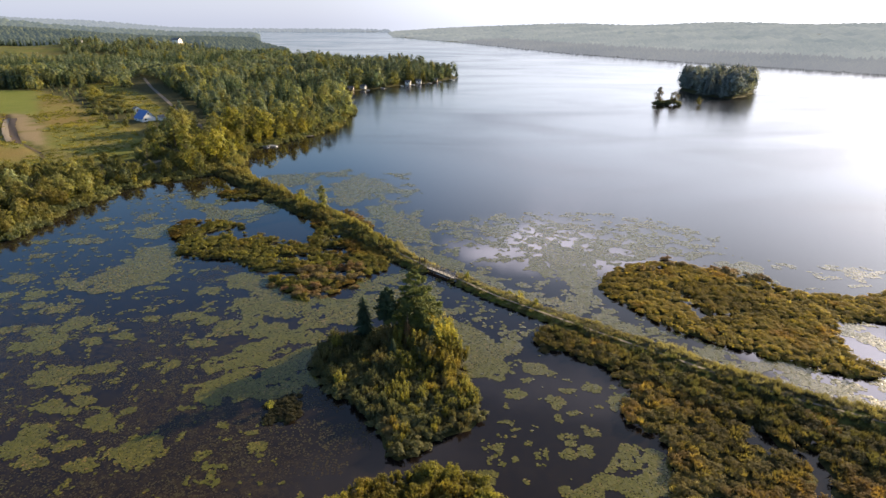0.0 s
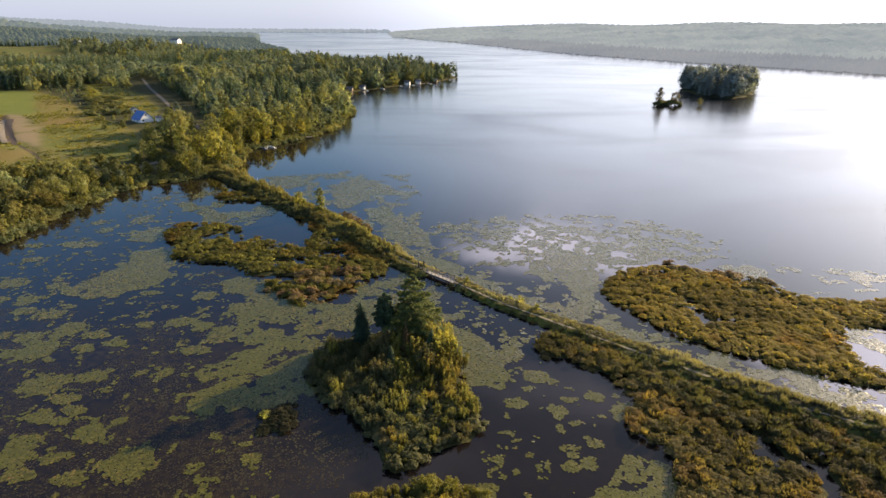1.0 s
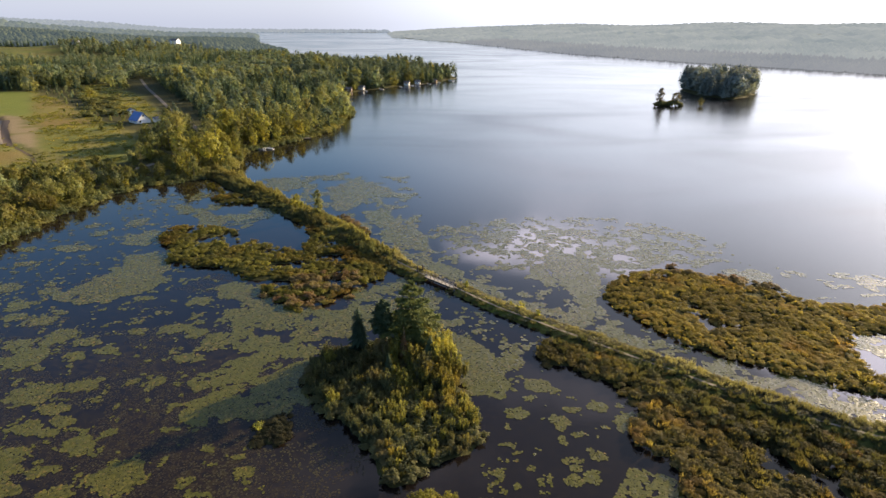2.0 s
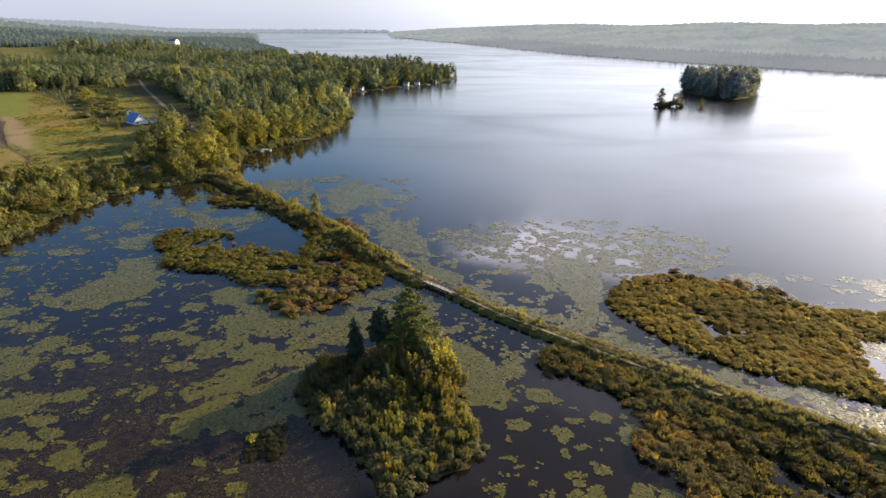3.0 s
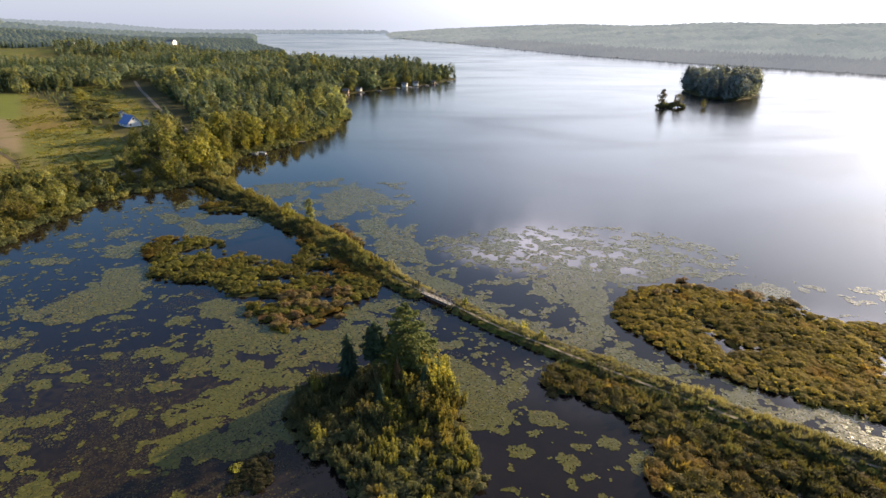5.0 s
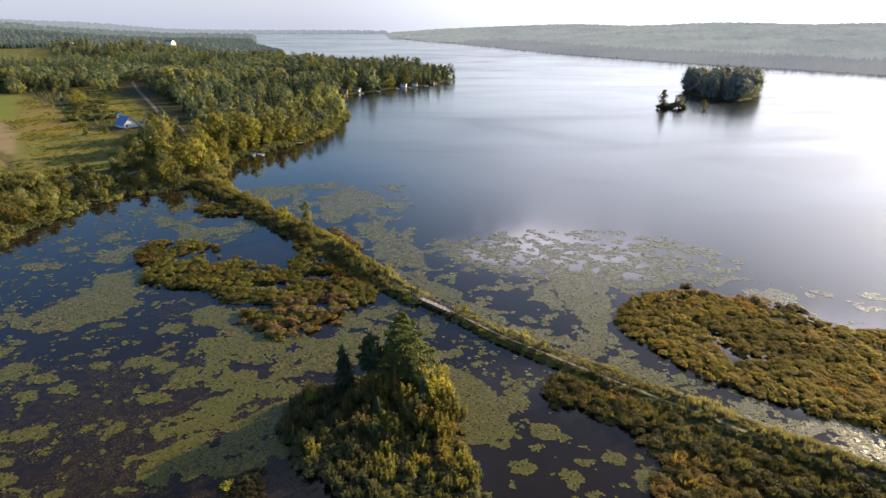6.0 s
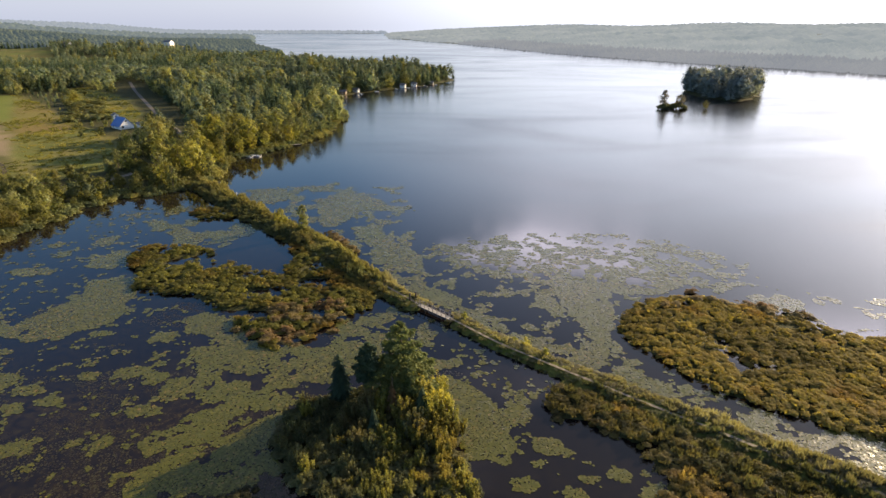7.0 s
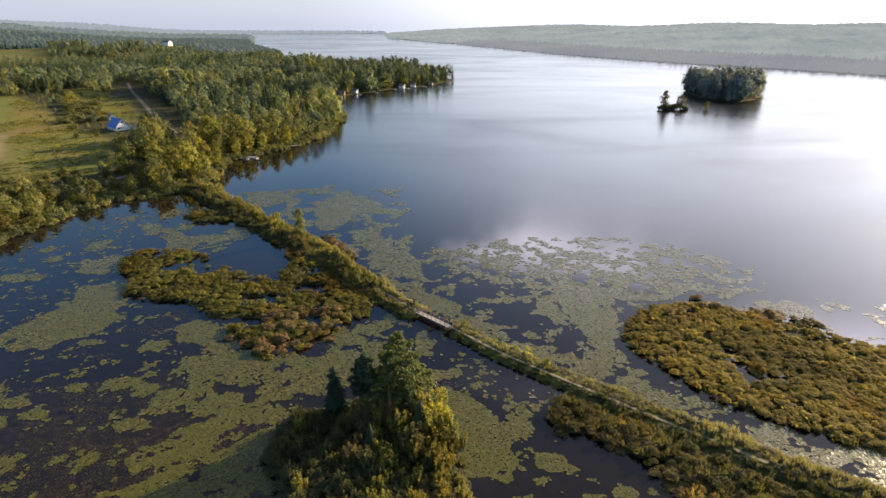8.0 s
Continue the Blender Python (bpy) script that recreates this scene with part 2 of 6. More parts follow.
DARK_GLASS = solid("window_glass", (0.01, 0.012, 0.015), (0.02, 0.022, 0.025), 0.08, 1.0, 0.0, 0.0, 0.6)

# lily pads: glossy floating leaves, green to yellow
PAD = bpy.data.materials.new("lily_pad_leaves")
nt = tree_of(PAD)
geo = node(nt, "ShaderNodeNewGeometry")
one = ramp_of(nt, geo.outputs["Random Per Island"], [(0.0, (0.045, 0.044, 0.008)), (0.6, (0.077, 0.073, 0.0115)), (0.93, (0.115, 0.103, 0.02)), (1.0, (0.15, 0.095, 0.028))])
wide = noise_of(nt, 0.07, 3)
col = mixed(nt, ramp_of(nt, wide, [(0.4, (0, 0, 0)), (0.62, (0.7, 0.7, 0.7))]), one, (0.071, 0.074, 0.0115))
d = node(nt, "ShaderNodeBsdfPrincipled", Roughness=0.26)
d.inputs["Specular IOR Level"].default_value = 0.28
nt.links.new(col, d.inputs["Base Color"])
nt.links.new(d.outputs[0], node(nt, "ShaderNodeOutputMaterial").inputs[0])

# weed just under and on the surface: dull, wet
WEED = bpy.data.materials.new("water_weed_leaves")
nt = tree_of(WEED)
tone = node(nt, "ShaderNodeAttribute", attribute_name="tone").outputs["Fac"]
d = node(nt, "ShaderNodeBsdfPrincipled", Roughness=0.45)
d.inputs["Specular IOR Level"].default_value = 0.25
nt.links.new(ramp_of(nt, tone, [(0.15, (0.018, 0.012, 0.006)), (0.5, (0.028, 0.021, 0.009)), (0.85, (0.042, 0.037, 0.012))]), d.inputs["Base Color"])
nt.links.new(d.outputs[0], node(nt, "ShaderNodeOutputMaterial").inputs[0])

# water: dark peat water, calm in the bay, rippled out on the lake
WATER = bpy.data.materials.new("peat_water")
nt = tree_of(WATER)
pos = node(nt, "ShaderNodeNewGeometry").outputs["Position"]
rip = node(nt, "ShaderNodeAttribute", attribute_name="ripple").outputs["Fac"]
weed = node(nt, "ShaderNodeAttribute", attribute_name="weed").outputs["Fac"]
n1, n2 = noise_of(nt, 0.8, 8, 0.75), noise_of(nt, 0.07, 3)
murk = ramp_of(nt, n1, [(0.4, (0.008, 0.006, 0.005)), (0.49, (0.018, 0.0115, 0.006)), (0.63, (0.04, 0.03, 0.01))])
wmul = node(nt, "ShaderNodeMath", operation="MULTIPLY")
nt.links.new(weed, wmul.inputs[0])
nt.links.new(ramp_of(nt, n2, [(0.35, (0.35, 0.35, 0.35)), (0.65, (1, 1, 1))]), wmul.inputs[1])
col = mixed(nt, wmul.outputs[0], (0.0075, 0.0062, 0.0068), murk)
d = node(nt, "ShaderNodeBsdfPrincipled", IOR=1.333)
nt.links.new(col, d.inputs["Base Color"])
rr = node(nt, "ShaderNodeMapRange")
rr.inputs["To Min"].default_value, rr.inputs["To Max"].default_value = 0.05, 0.2
nt.links.new(rip, rr.inputs["Value"])
wind = node(nt, "ShaderNodeTexNoise", Scale=0.009, Detail=3.0, Roughness=0.5, Distortion=1.2)
wmap = node(nt, "ShaderNodeMapping")
wmap.inputs["Scale"].default_value = (0.6, 1.3, 1.0)
wmap.inputs["Rotation"].default_value = (0, 0, 0.5)
nt.links.new(pos, wmap.inputs["Vector"])
nt.links.new(wmap.outputs[0], wind.inputs["Vector"])
gust = ramp_of(nt, wind.outputs["Fac"], [(0.35, (0.72, 0.72, 0.72)), (0.5, (1, 1, 1)), (0.68, (1.45, 1.45, 1.45))])
rmul = node(nt, "ShaderNodeMath", operation="MULTIPLY")
nt.links.new(rr.outputs[0], rmul.inputs[0])
nt.links.new(gust, rmul.inputs[1])
nt.links.new(rmul.outputs[0], d.inputs["Roughness"])
mapping = node(nt, "ShaderNodeMapping")
mapping.inputs["Scale"].default_value = (0.5, 1.0, 1.0)
nt.links.new(pos, mapping.inputs["Vector"])
wave = noise_of(nt, 1.3, 3, 0.5, mapping.outputs[0])
bs = node(nt, "ShaderNodeMath", operation="MULTIPLY_ADD")
bs.inputs[1].default_value, bs.inputs[2].default_value = 0.12, 0.01
nt.links.new(rip, bs.inputs[0])
bn = node(nt, "ShaderNodeBump", Distance=0.3)
nt.links.new(bs.outputs[0], bn.inputs["Strength"])
nt.links.new(wave, bn.inputs["Height"])
nt.links.new(bn.outputs[0], d.inputs["Normal"])
nt.links.new(d.outputs[0], node(nt, "ShaderNodeOutputMaterial").inputs[0])

# ground: forest floor, meadow grass and bare earth
GROUND = bpy.data.materials.new("ground")
nt = tree_of(GROUND)
meadow = node(nt, "ShaderNodeAttribute", attribute_name="meadow").outputs["Fac"]
earth = node(nt, "ShaderNodeAttribute", attribute_name="earth").outputs["Fac"]
fine, mid, big = noise_of(nt, 1.5, 6, 0.65), noise_of(nt, 0.12, 4), noise_of(nt, 0.025, 3)
floor_col = mixed(nt, fine, (0.03, 0.032, 0.012), (0.075, 0.07, 0.025))
grass_col = mixed(nt, ramp_of(nt, mid, [(0.3, (0, 0, 0)), (0.7, (1, 1, 1))]), (0.1, 0.108, 0.026), (0.185, 0.168, 0.042))
grass_col = mixed(nt, ramp_of(nt, noise_of(nt, 0.06, 6, 0.7), [(0.45, (0, 0, 0)), (0.56, (0.7, 0.7, 0.7))]), grass_col, (0.08, 0.092, 0.024))
grass_col = mixed(nt, ramp_of(nt, big, [(0.45, (0, 0, 0)), (0.6, (1, 1, 1))]), grass_col, (0.135, 0.152, 0.032))
grass_col = mixed(nt, ramp_of(nt, noise_of(nt, 0.02, 5, 0.65), [(0.46, (0, 0, 0)), (0.6, (0.5, 0.5, 0.5))]), grass_col, (0.22, 0.16, 0.055))
grass_col = mixed(nt, ramp_of(nt, fine, [(0.45, (0, 0, 0)), (0.68, (0.75, 0.75, 0.75))]), grass_col, (0.07, 0.075, 0.02))
rusty = node(nt, "ShaderNodeAttribute", attribute_name="rusty").outputs["Fac"]
lush = node(nt, "ShaderNodeAttribute", attribute_name="lush").outputs["Fac"]
ditch = node(nt, "ShaderNodeAttribute", attribute_name="ditch").outputs["Fac"]
grass_col = mixed(nt, lush, grass_col, mixed(nt, mid, (0.105, 0.135, 0.024), (0.165, 0.185, 0.035)))
grass_col = mixed(nt, rusty, grass_col, mixed(nt, mid, (0.2, 0.1, 0.04), (0.25, 0.17, 0.055)))
col = mixed(nt, meadow, floor_col, grass_col)
col = mixed(nt, earth, col, mixed(nt, fine, (0.17, 0.125, 0.065), (0.27, 0.215, 0.13)))
col = mixed(nt, ditch, col, mixed(nt, fine, (0.03, 0.02, 0.013), (0.075, 0.05, 0.032)))
d = node(nt, "ShaderNodeBsdfPrincipled", Roughness=0.95)
d.inputs["Specular IOR Level"].default_value = 0.1
nt.links.new(col, d.inputs["Base Color"])
bn = node(nt, "ShaderNodeBump", Strength=0.7, Distance=0.5)
nt.links.new(fine, bn.inputs["Height"])
nt.links.new(bn.outputs[0], d.inputs["Normal"])
nt.links.new(d.outputs[0], node(nt, "ShaderNodeOutputMaterial").inputs[0])

# ------------------------------------------------------------------ plan

SHORE_WEST = [(-4900, -400), (-220, -400), (-150, 70), (-121, 138), (-117, 156), (-116, 176), (-114, 196), (-108, 209), (-98, 214), (-90, 222),
              (-84, 236), (-87, 250), (-91, 270), (-80, 287), (-71, 302), (-62, 321), (-61, 350), (-59, 386), (-64, 419), (-78, 469), (-87, 505),
              (-73, 532), (-46, 569), (-14, 605), (18, 668), (6, 720), (-120, 830), (-259, 1040), (-310, 1212), (-437, 1497), (-597, 1958),
              (-1000, 3300), (-1446, 4560), (-781, 4600), (-420, 4700), (-400, 5200), (-4900, 5200)]
SHORE_EAST = [(4900, -400), (1500, -400), (900, 350), (552, 751), (494, 859), (392, 1016), (262, 1319), (112, 1886), (-224, 2842), (-339, 3867),
              (-380, 5200), (4900, 5200)]
FAR_ISLAND = [(214, 560), (209, 515), (218, 478), (232, 468), (250, 484), (275, 515), (300, 560), (302, 590), (262, 612), (225, 595)]
BOG_WEST = [(-80, 158), (-75, 165), (-66, 163), (-57, 159), (-58, 153), (-50, 152), (-38, 145), (-36, 156), (-45, 170), (-34, 166), (-22, 150),
            (-13, 136), (-14, 127), (-20, 120), (-23, 114), (-29, 111), (-35, 115), (-47, 129), (-66, 136)]
BOG_EAST = [(35, 118), (41, 128), (51, 133), (57, 132), (64, 127), (72, 122), (79, 115), (92, 113), (102, 118), (110, 108), (92, 101), (79, 102),
            (75, 97), (74, 89), (76, 84), (71, 81), (61, 87), (45, 97), (37, 110)]
BOG_SOUTH = [(16, 94), (19, 101), (26, 97), (33, 91), (40, 85), (47, 78), (53, 74), (64, 67), (80, 60), (74, 48), (29, 48), (29, 57), (31, 65),
             (26, 70), (28, 74), (30, 79), (27, 85), (22, 89), (17, 90)]
ISLAND = [(-19.5, 78.5), (-23, 84.5), (-21.5, 93), (-14, 99), (-5, 100), (2, 97), (3, 89), (5, 79), (6.3, 72), (4.5, 67.5), (-1, 65), (-4.5, 61), (-7, 62), (-10, 67.5), (-13.5, 73)]
ISLET_SOUTH = [(-14, 54), (-6, 59), (-2, 61), (2, 61), (6, 58), (8, 50), (-4, 44), (-14, 48)]
RUSSET_BANK = [(-34.5, 177), (-30, 175), (-20.5, 162), (-17.5, 154), (-25, 160)]
FRINGE_A = [(54, 133.5), (55, 136.5), (58, 136), (58.5, 133.8)]
FRINGE_B = [(64, 126.5), (65, 130.5), (68, 129.5), (69, 126), (67, 124.5)]
FRINGE_C = [(71, 122.5), (71.5, 126), (75.5, 125), (76, 122)]
FRINGE_D = [(-78, 191), (-77, 198), (-67, 199.5), (-60.5, 190), (-63, 186), (-74, 186)]
TUFT = [(-26, 70), (-27, 75), (-23, 77), (-21, 73), (-22, 70)]
CAUSEWAY = [(-122, 248), (-92, 231), (-72, 207), (-49, 181), (-33, 165), (-19.5, 147), (-10, 134.8), (-4.6, 128.4), (4.2, 119.6), (11.6, 111.4), (19, 105), (26, 99),
            (33, 93), (41, 86.5), (48, 80.5), (54, 76), (61, 72), (68, 68), (90, 55), (140, 20)]
BANK = [(a, b) if a < 3 else (a + 0.7, b + 0.6) for a, b in CAUSEWAY]      # the track keeps to the bay side here
BRIDGE_A, BRIDGE_B = Vector((-3.7, 127.4, 0.0)), Vector((2.9, 121.0, 0.0))
BRIDGE_GAP = [tuple(BRIDGE_A.lerp(BRIDGE_B, f)[:2]) for f in (0.27, 0.73)]      # open water under the span
FIELD_A = [(-361, 484), (-330, 486), (-283, 440), (-227, 372), (-197, 340), (-173, 321), (-152, 295), (-132, 252), (-138, 234), (-151, 214), (-175, 205), (-420, 250)]
FIELD_B = [(-328, 533), (-307, 545), (-239, 469), (-205, 417), (-168, 359), (-167, 334), (-183, 352), (-216, 386), (-268, 448)]
FIELD_D = [(-731, 1326), (-707, 1363), (-574, 1118), (-600, 1062)]
FAR_FARMS = ((-520, 1194), (-653, 1093))
FIELD_H = [(-930, 1124), (-694, 1112), (-630, 1010), (-562, 912), (-620, 880), (-800, 890)]
FIELD_I = [(-585, 1020), (-530, 1010), (-490, 948), (-545, 942)]
FAR_CLEARINGS = ((-650, 850), (-600, 880), (-500, 850), (-430, 1080), (-700, 860))
FIELD_F = [(-545, 1150), (-470, 1140), (-465, 1235), (-520, 1260), (-550, 1225)]
FIELDS = (FIELD_A, FIELD_B, FIELD_D, FIELD_F, FIELD_H, FIELD_I)
EARTH = [(-264, 358), (-246, 344), (-230, 326), (-216, 306), (-191, 274), (-184, 262), (-208, 283), (-222, 298), (-249, 332)]
ROAD = [(-300, 600), (-251, 512), (-205, 435), (-165, 367), (-144, 338), (-120, 299), (-116, 262), (-119, 240), (-126, 224), (-134, 216)]


RUSTY_A = [(-235, 300), (-196, 258), (-182, 256), (-167, 238), (-178, 230), (-240, 255)]
RUSTY_B = [(-303, 446), (-279, 440), (-208, 352), (-197, 331), (-211, 311), (-246, 357)]
LUSH = [(-400, 520), (-363, 492), (-329, 480), (-241, 350), (-264, 352), (-400, 400)]
PIT = [(-262, 350), (-247, 329), (-233, 311), (-220, 294), (-209, 281), (-198, 269), (-186, 260), (-172, 245)]


def inside(poly, x, y):
    hit = np.zeros(x.shape, bool)
    for (x0, y0), (x1, y1) in zip(poly, poly[1:] + poly[:1]):
        if y0 != y1:
            cross = ((y0 > y) != (y1 > y)) & (x < (x1 - x0) * (y - y0) / (y1 - y0) + x0)
            hit ^= cross
    return hit


def to_line(line, x, y):
    best = np.full(x.shape, 1e9)
    for (x0, y0), (x1, y1) in zip(line, line[1:]):
        dx, dy = x1 - x0, y1 - y0
        s = np.clip(((x - x0) * dx + (y - y0) * dy) / (dx * dx + dy * dy), 0, 1)
        best = np.minimum(best, np.hypot(x - x0 - s * dx, y - y0 - s * dy))
    return best


def depth_in(poly, x, y):
    """Metres inside an outline; negative outside."""
    d = to_line(poly + poly[:1], x, y)
    return np.where(inside(poly, x, y), d, -d)


def lumps(x, y, size, seed=0):
    """Smooth random values from 0 to 1 that change over about size metres."""
    x, y = np.asarray(x, float) / size + 37.7 * seed, np.asarray(y, float) / size + 11.3 * seed
    ix, iy = np.floor(x), np.floor(y)
    fx, fy = x - ix, y - iy
    fx, fy = fx * fx * (3 - 2 * fx), fy * fy * (3 - 2 * fy)

    def corner(a, b):
        s = np.sin(a * 127.1 + b * 311.7 + seed * 74.7) * 43758.5453
        return s - np.floor(s)
    return (corner(ix, iy) * (1 - fx) + corner(ix + 1, iy) * fx) * (1 - fy) + (corner(ix, iy + 1) * (1 - fx) + corner(ix + 1, iy + 1) * fx) * fy


def rough_lumps(x, y, size, seed=0):
    return 0.55 * lumps(x, y, size, seed) + 0.3 * lumps(x, y, size * 0.45, seed + 1) + 0.15 * lumps(x, y, size * 0.2, seed + 2)


def mounds(x, y, size, seed=0):
    """Rounded heaps about size metres apart: how far from the nearest one's middle, and a value of its own from 0 to 1."""
    x, y = np.asarray(x, float) / size, np.asarray(y, float) / size
    ix, iy = np.floor(x), np.floor(y)
    best, own = np.full(x.shape, 9.0), np.zeros(x.shape)
    for a in (-1, 0, 1):
        for b in (-1, 0, 1):
            cx, cy = ix + a, iy + b
            r = [np.mod(np.sin(cx * p + cy * q + seed * 7.7) * 43758.5453, 1.0) for p, q in ((127.1, 311.7), (269.5, 183.3), (91.7, 57.3))]
            d = np.hypot(cx + 0.15 + 0.7 * r[0] - x, cy + 0.15 + 0.7 * r[1] - y) / (0.75 + 0.5 * r[2])
            own = np.where(d < best, r[2], own)
            best = np.minimum(best, d)
    return best, own


def smooth(v):
    v = np.clip(v, 0, 1)
    return v * v * (3 - 2 * v)


def bay_wobble(x, y):
    return 4.0 * (rough_lumps(x, y, 9, 3) - 0.5)


# outline, size of the gaps, seed, share grown over
BOGS = ((BOG_WEST, 5.0, 200, 0.6), (BOG_EAST, 4.0, 210, 0.95), (BOG_SOUTH, 5.0, 220, 0.74), (ISLAND, 3.0, 250, 1.2), (ISLET_SOUTH, 3.0, 230, 1.0), (TUFT, 3.0, 240, 0.9), (RUSSET_BANK, 4.0, 218, 0.8), (FRINGE_A, 2.0, 216, 0.8), (FRINGE_B, 2.0, 217, 0.8), (FRINGE_C, 2.0, 219, 0.8), (FRINGE_D, 4.0, 221, 0.5))


# small pools in the mats: x, y and half sizes
POOLS = ((52.7, 112.4, 1.6, 1.6), (52.6, 107.6, 1.3, 1.8), (53.4, 104.2, 1.6, 1.3), (57.2, 104.2, 2.0, 0.9), (51.2, 117.5, 0.9, 1.4))


def in_pools(x, y):
    """1 in the middle of a pool, 0 outside."""
    deep = np.zeros(x.shape)
    ragged = 0.9 * (rough_lumps(x, y, 1.5, 99) - 0.5)
    for cx, cy, rx, ry in POOLS:
        deep = np.maximum(deep, smooth(2.0 - 1.3 * np.hypot((x - cx) / rx, (y - cy) / ry) + ragged))
    return deep


def bank_width(x):
    """Half width of the causeway's bank."""
    return np.interp(x, [-120, -40, -8, 2, 18, 30, 70], [4.0, 3.9, 2.3, 1.7, 1.8, 2.6, 3.2])


def terrain(x, y):
    """Height of the ground."""
    x, y = np.asarray(x, float), np.asarray(y, float)
    w = bay_wobble(x, y)
    west = depth_in(SHORE_WEST, x, y) + w
    east = depth_in(SHORE_EAST, x, y) + w * 0.3
    h = np.full(x.shape, -1.2)
    roll = lumps(x, y, 500, 5)
    hw = -1.2 + smooth((west + 5) / 9) * 1.9 + 3.0 * smooth(west / 160) + np.clip(west - 350, 0, 1e5) ** 0.9 * 0.06 * (0.6 + 0.8 * roll) + 45 * smooth((west - 350) / 1300) * (0.7 + 0.5 * roll)
    hw = np.minimum(hw, 70 + 25 * roll)
    he = -1.2 + smooth((east + 5) / 9) * 1.9 + 60 * (1 - np.exp(-(np.clip(east, 0, 1e5) / 620) ** 1.3)) * (0.72 + 0.4 * roll)
    hw = hw + 20 * np.exp(-((x + 980) ** 2 + (y - 1480) ** 2) / 320 ** 2)
    for cx, cy in FAR_FARMS:
        hw = hw + 14 * np.exp(-((x - cx) ** 2 + (y - cy) ** 2) / 95 ** 2)
    h = np.maximum(h, np.maximum(hw, he))
    isl = depth_in(FAR_ISLAND, x, y) + w - 8
    h = np.maximum(h, -1.2 + smooth((isl + 5) / 10) * 2.6)
    for bog, gap, seed, share in BOGS:
        bx, by = zip(*bog)
        m = (x > min(bx) - 7) & (x < max(bx) + 7) & (y > min(by) - 7) & (y < max(by) + 7)
        if not m.any():
            continue
        near = depth_in(bog, x[m], y[m]) + w[m] * 0.7
        open_water = np.maximum(smooth((rough_lumps(x[m], y[m], gap, seed) - (0.22 + 0.6 * share)) / 0.04), in_pools(x[m], y[m]))
        h[m] = np.maximum(h[m], -1.2 + smooth((near + 3) / 5) * 1.5 * (1 - 0.45 * open_water))
    c = to_line(BANK, x, y)
    gap = to_line(BRIDGE_GAP, x, y)
    bw = bank_width(x)
    bank = -1.2 + smooth((bw + 2.0 - c) / (bw * 0.7 + 1.2)) * 2.1
    h = np.maximum(h, np.where(gap < 2.4, -1.2, bank))
    h = h - 0.6 * smooth((3.0 - to_line(PIT, x, y)) / 3.0)
    for cx, cy, r in ((160, 438, 7.0), (170, 440, 7.0), (189, 439, 3.0)):
        h = np.maximum(h, -1.2 + smooth((r - np.hypot(x - cx, y - cy)) / r * 1.4) * 2.2)
    return h


# ------------------------------------------------------------------ mesh helpers


class Soup:
    """Faces with equal numbers of corners, gathered into one mesh."""

    def __init__(self):
        self.v, self.f, self.n, self.tones = [], [], 0, []

    def add(self, v, f):
        v, f = np.asarray(v, np.float32).reshape(-1, 3), np.asarray(f, np.int64)
        self.v.append(v)
        self.f.append(f + self.n)
        self.n += len(v)
        return self

    def mesh(self, name, mat, flat=True):
        me = bpy.data.meshes.new(name)
        if not self.v:
            return me
        v = np.concatenate(self.v)
        me.vertices.add(len(v))
        me.vertices.foreach_set("co", v.ravel())
        sizes = np.concatenate([np.full(len(f), f.shape[1]) for f in self.f])
        loops = np.concatenate([f.ravel() for f in self.f])
        me.loops.add(len(loops))
        me.loops.foreach_set("vertex_index", loops.astype(np.int32))
        me.polygons.add(len(sizes))
        me.polygons.foreach_set("loop_start", np.concatenate([[0], np.cumsum(sizes)[:-1]]).astype(np.int32))
        me.polygons.foreach_set("loop_total", sizes.astype(np.int32))
        me.polygons.foreach_set("use_smooth", np.full(len(sizes), not flat))
        me.update(calc_edges=True)
        me.materials.append(mat)
        at = me.attributes.new("tone", "FLOAT", "POINT")
        at.data.foreach_set("value", (np.concatenate(self.tones) if self.tones else np.full(len(v), -1.0)).astype(np.float32))
        return me

    def points(self):
        return np.concatenate(self.v), self.f


def part(name, me, parent, label=""):
    ob = new(name, me)
    ob.parent = parent
    return tagged(ob, label)


def empty(name, m=None):
    ob = new(name)
    if m is not None:
        ob.matrix_basis = m
    return ob


def box_into(soup, size, m):
    sx, sy, sz = (s / 2 for s in size)
    v = [m @ Vector((a * sx, b * sy, c * sz)) for c in (-1, 1) for b in (-1, 1) for a in (-1, 1)]
    soup.add([tuple(p) for p in v], [(0, 2, 3, 1), (4, 5, 7, 6), (0, 1, 5, 4), (2, 6, 7, 3), (0, 4, 6, 2), (1, 3, 7, 5)])
    return soup


def tube_into(soup, a, b, ra, rb, sides=6):
    a, b = np.asarray(a, float), np.asarray(b, float)
    d = (b - a) / np.linalg.norm(b - a)
    u = np.cross(d, (1, 0, 0) if abs(d[0]) < 0.8 else (0, 1, 0))
    u /= np.linalg.norm(u)
    w = np.cross(d, u)
    k = np.arange(sides) * 2 * np.pi / sides
    ring = np.cos(k)[:, None] * u + np.sin(k)[:, None] * w
    i = np.arange(sides)
    j = (i + 1) % sides
    soup.add(np.concatenate([a + ring * ra, b + ring * rb]), np.stack([i, j, j + sides, i + sides], 1))
    return soup


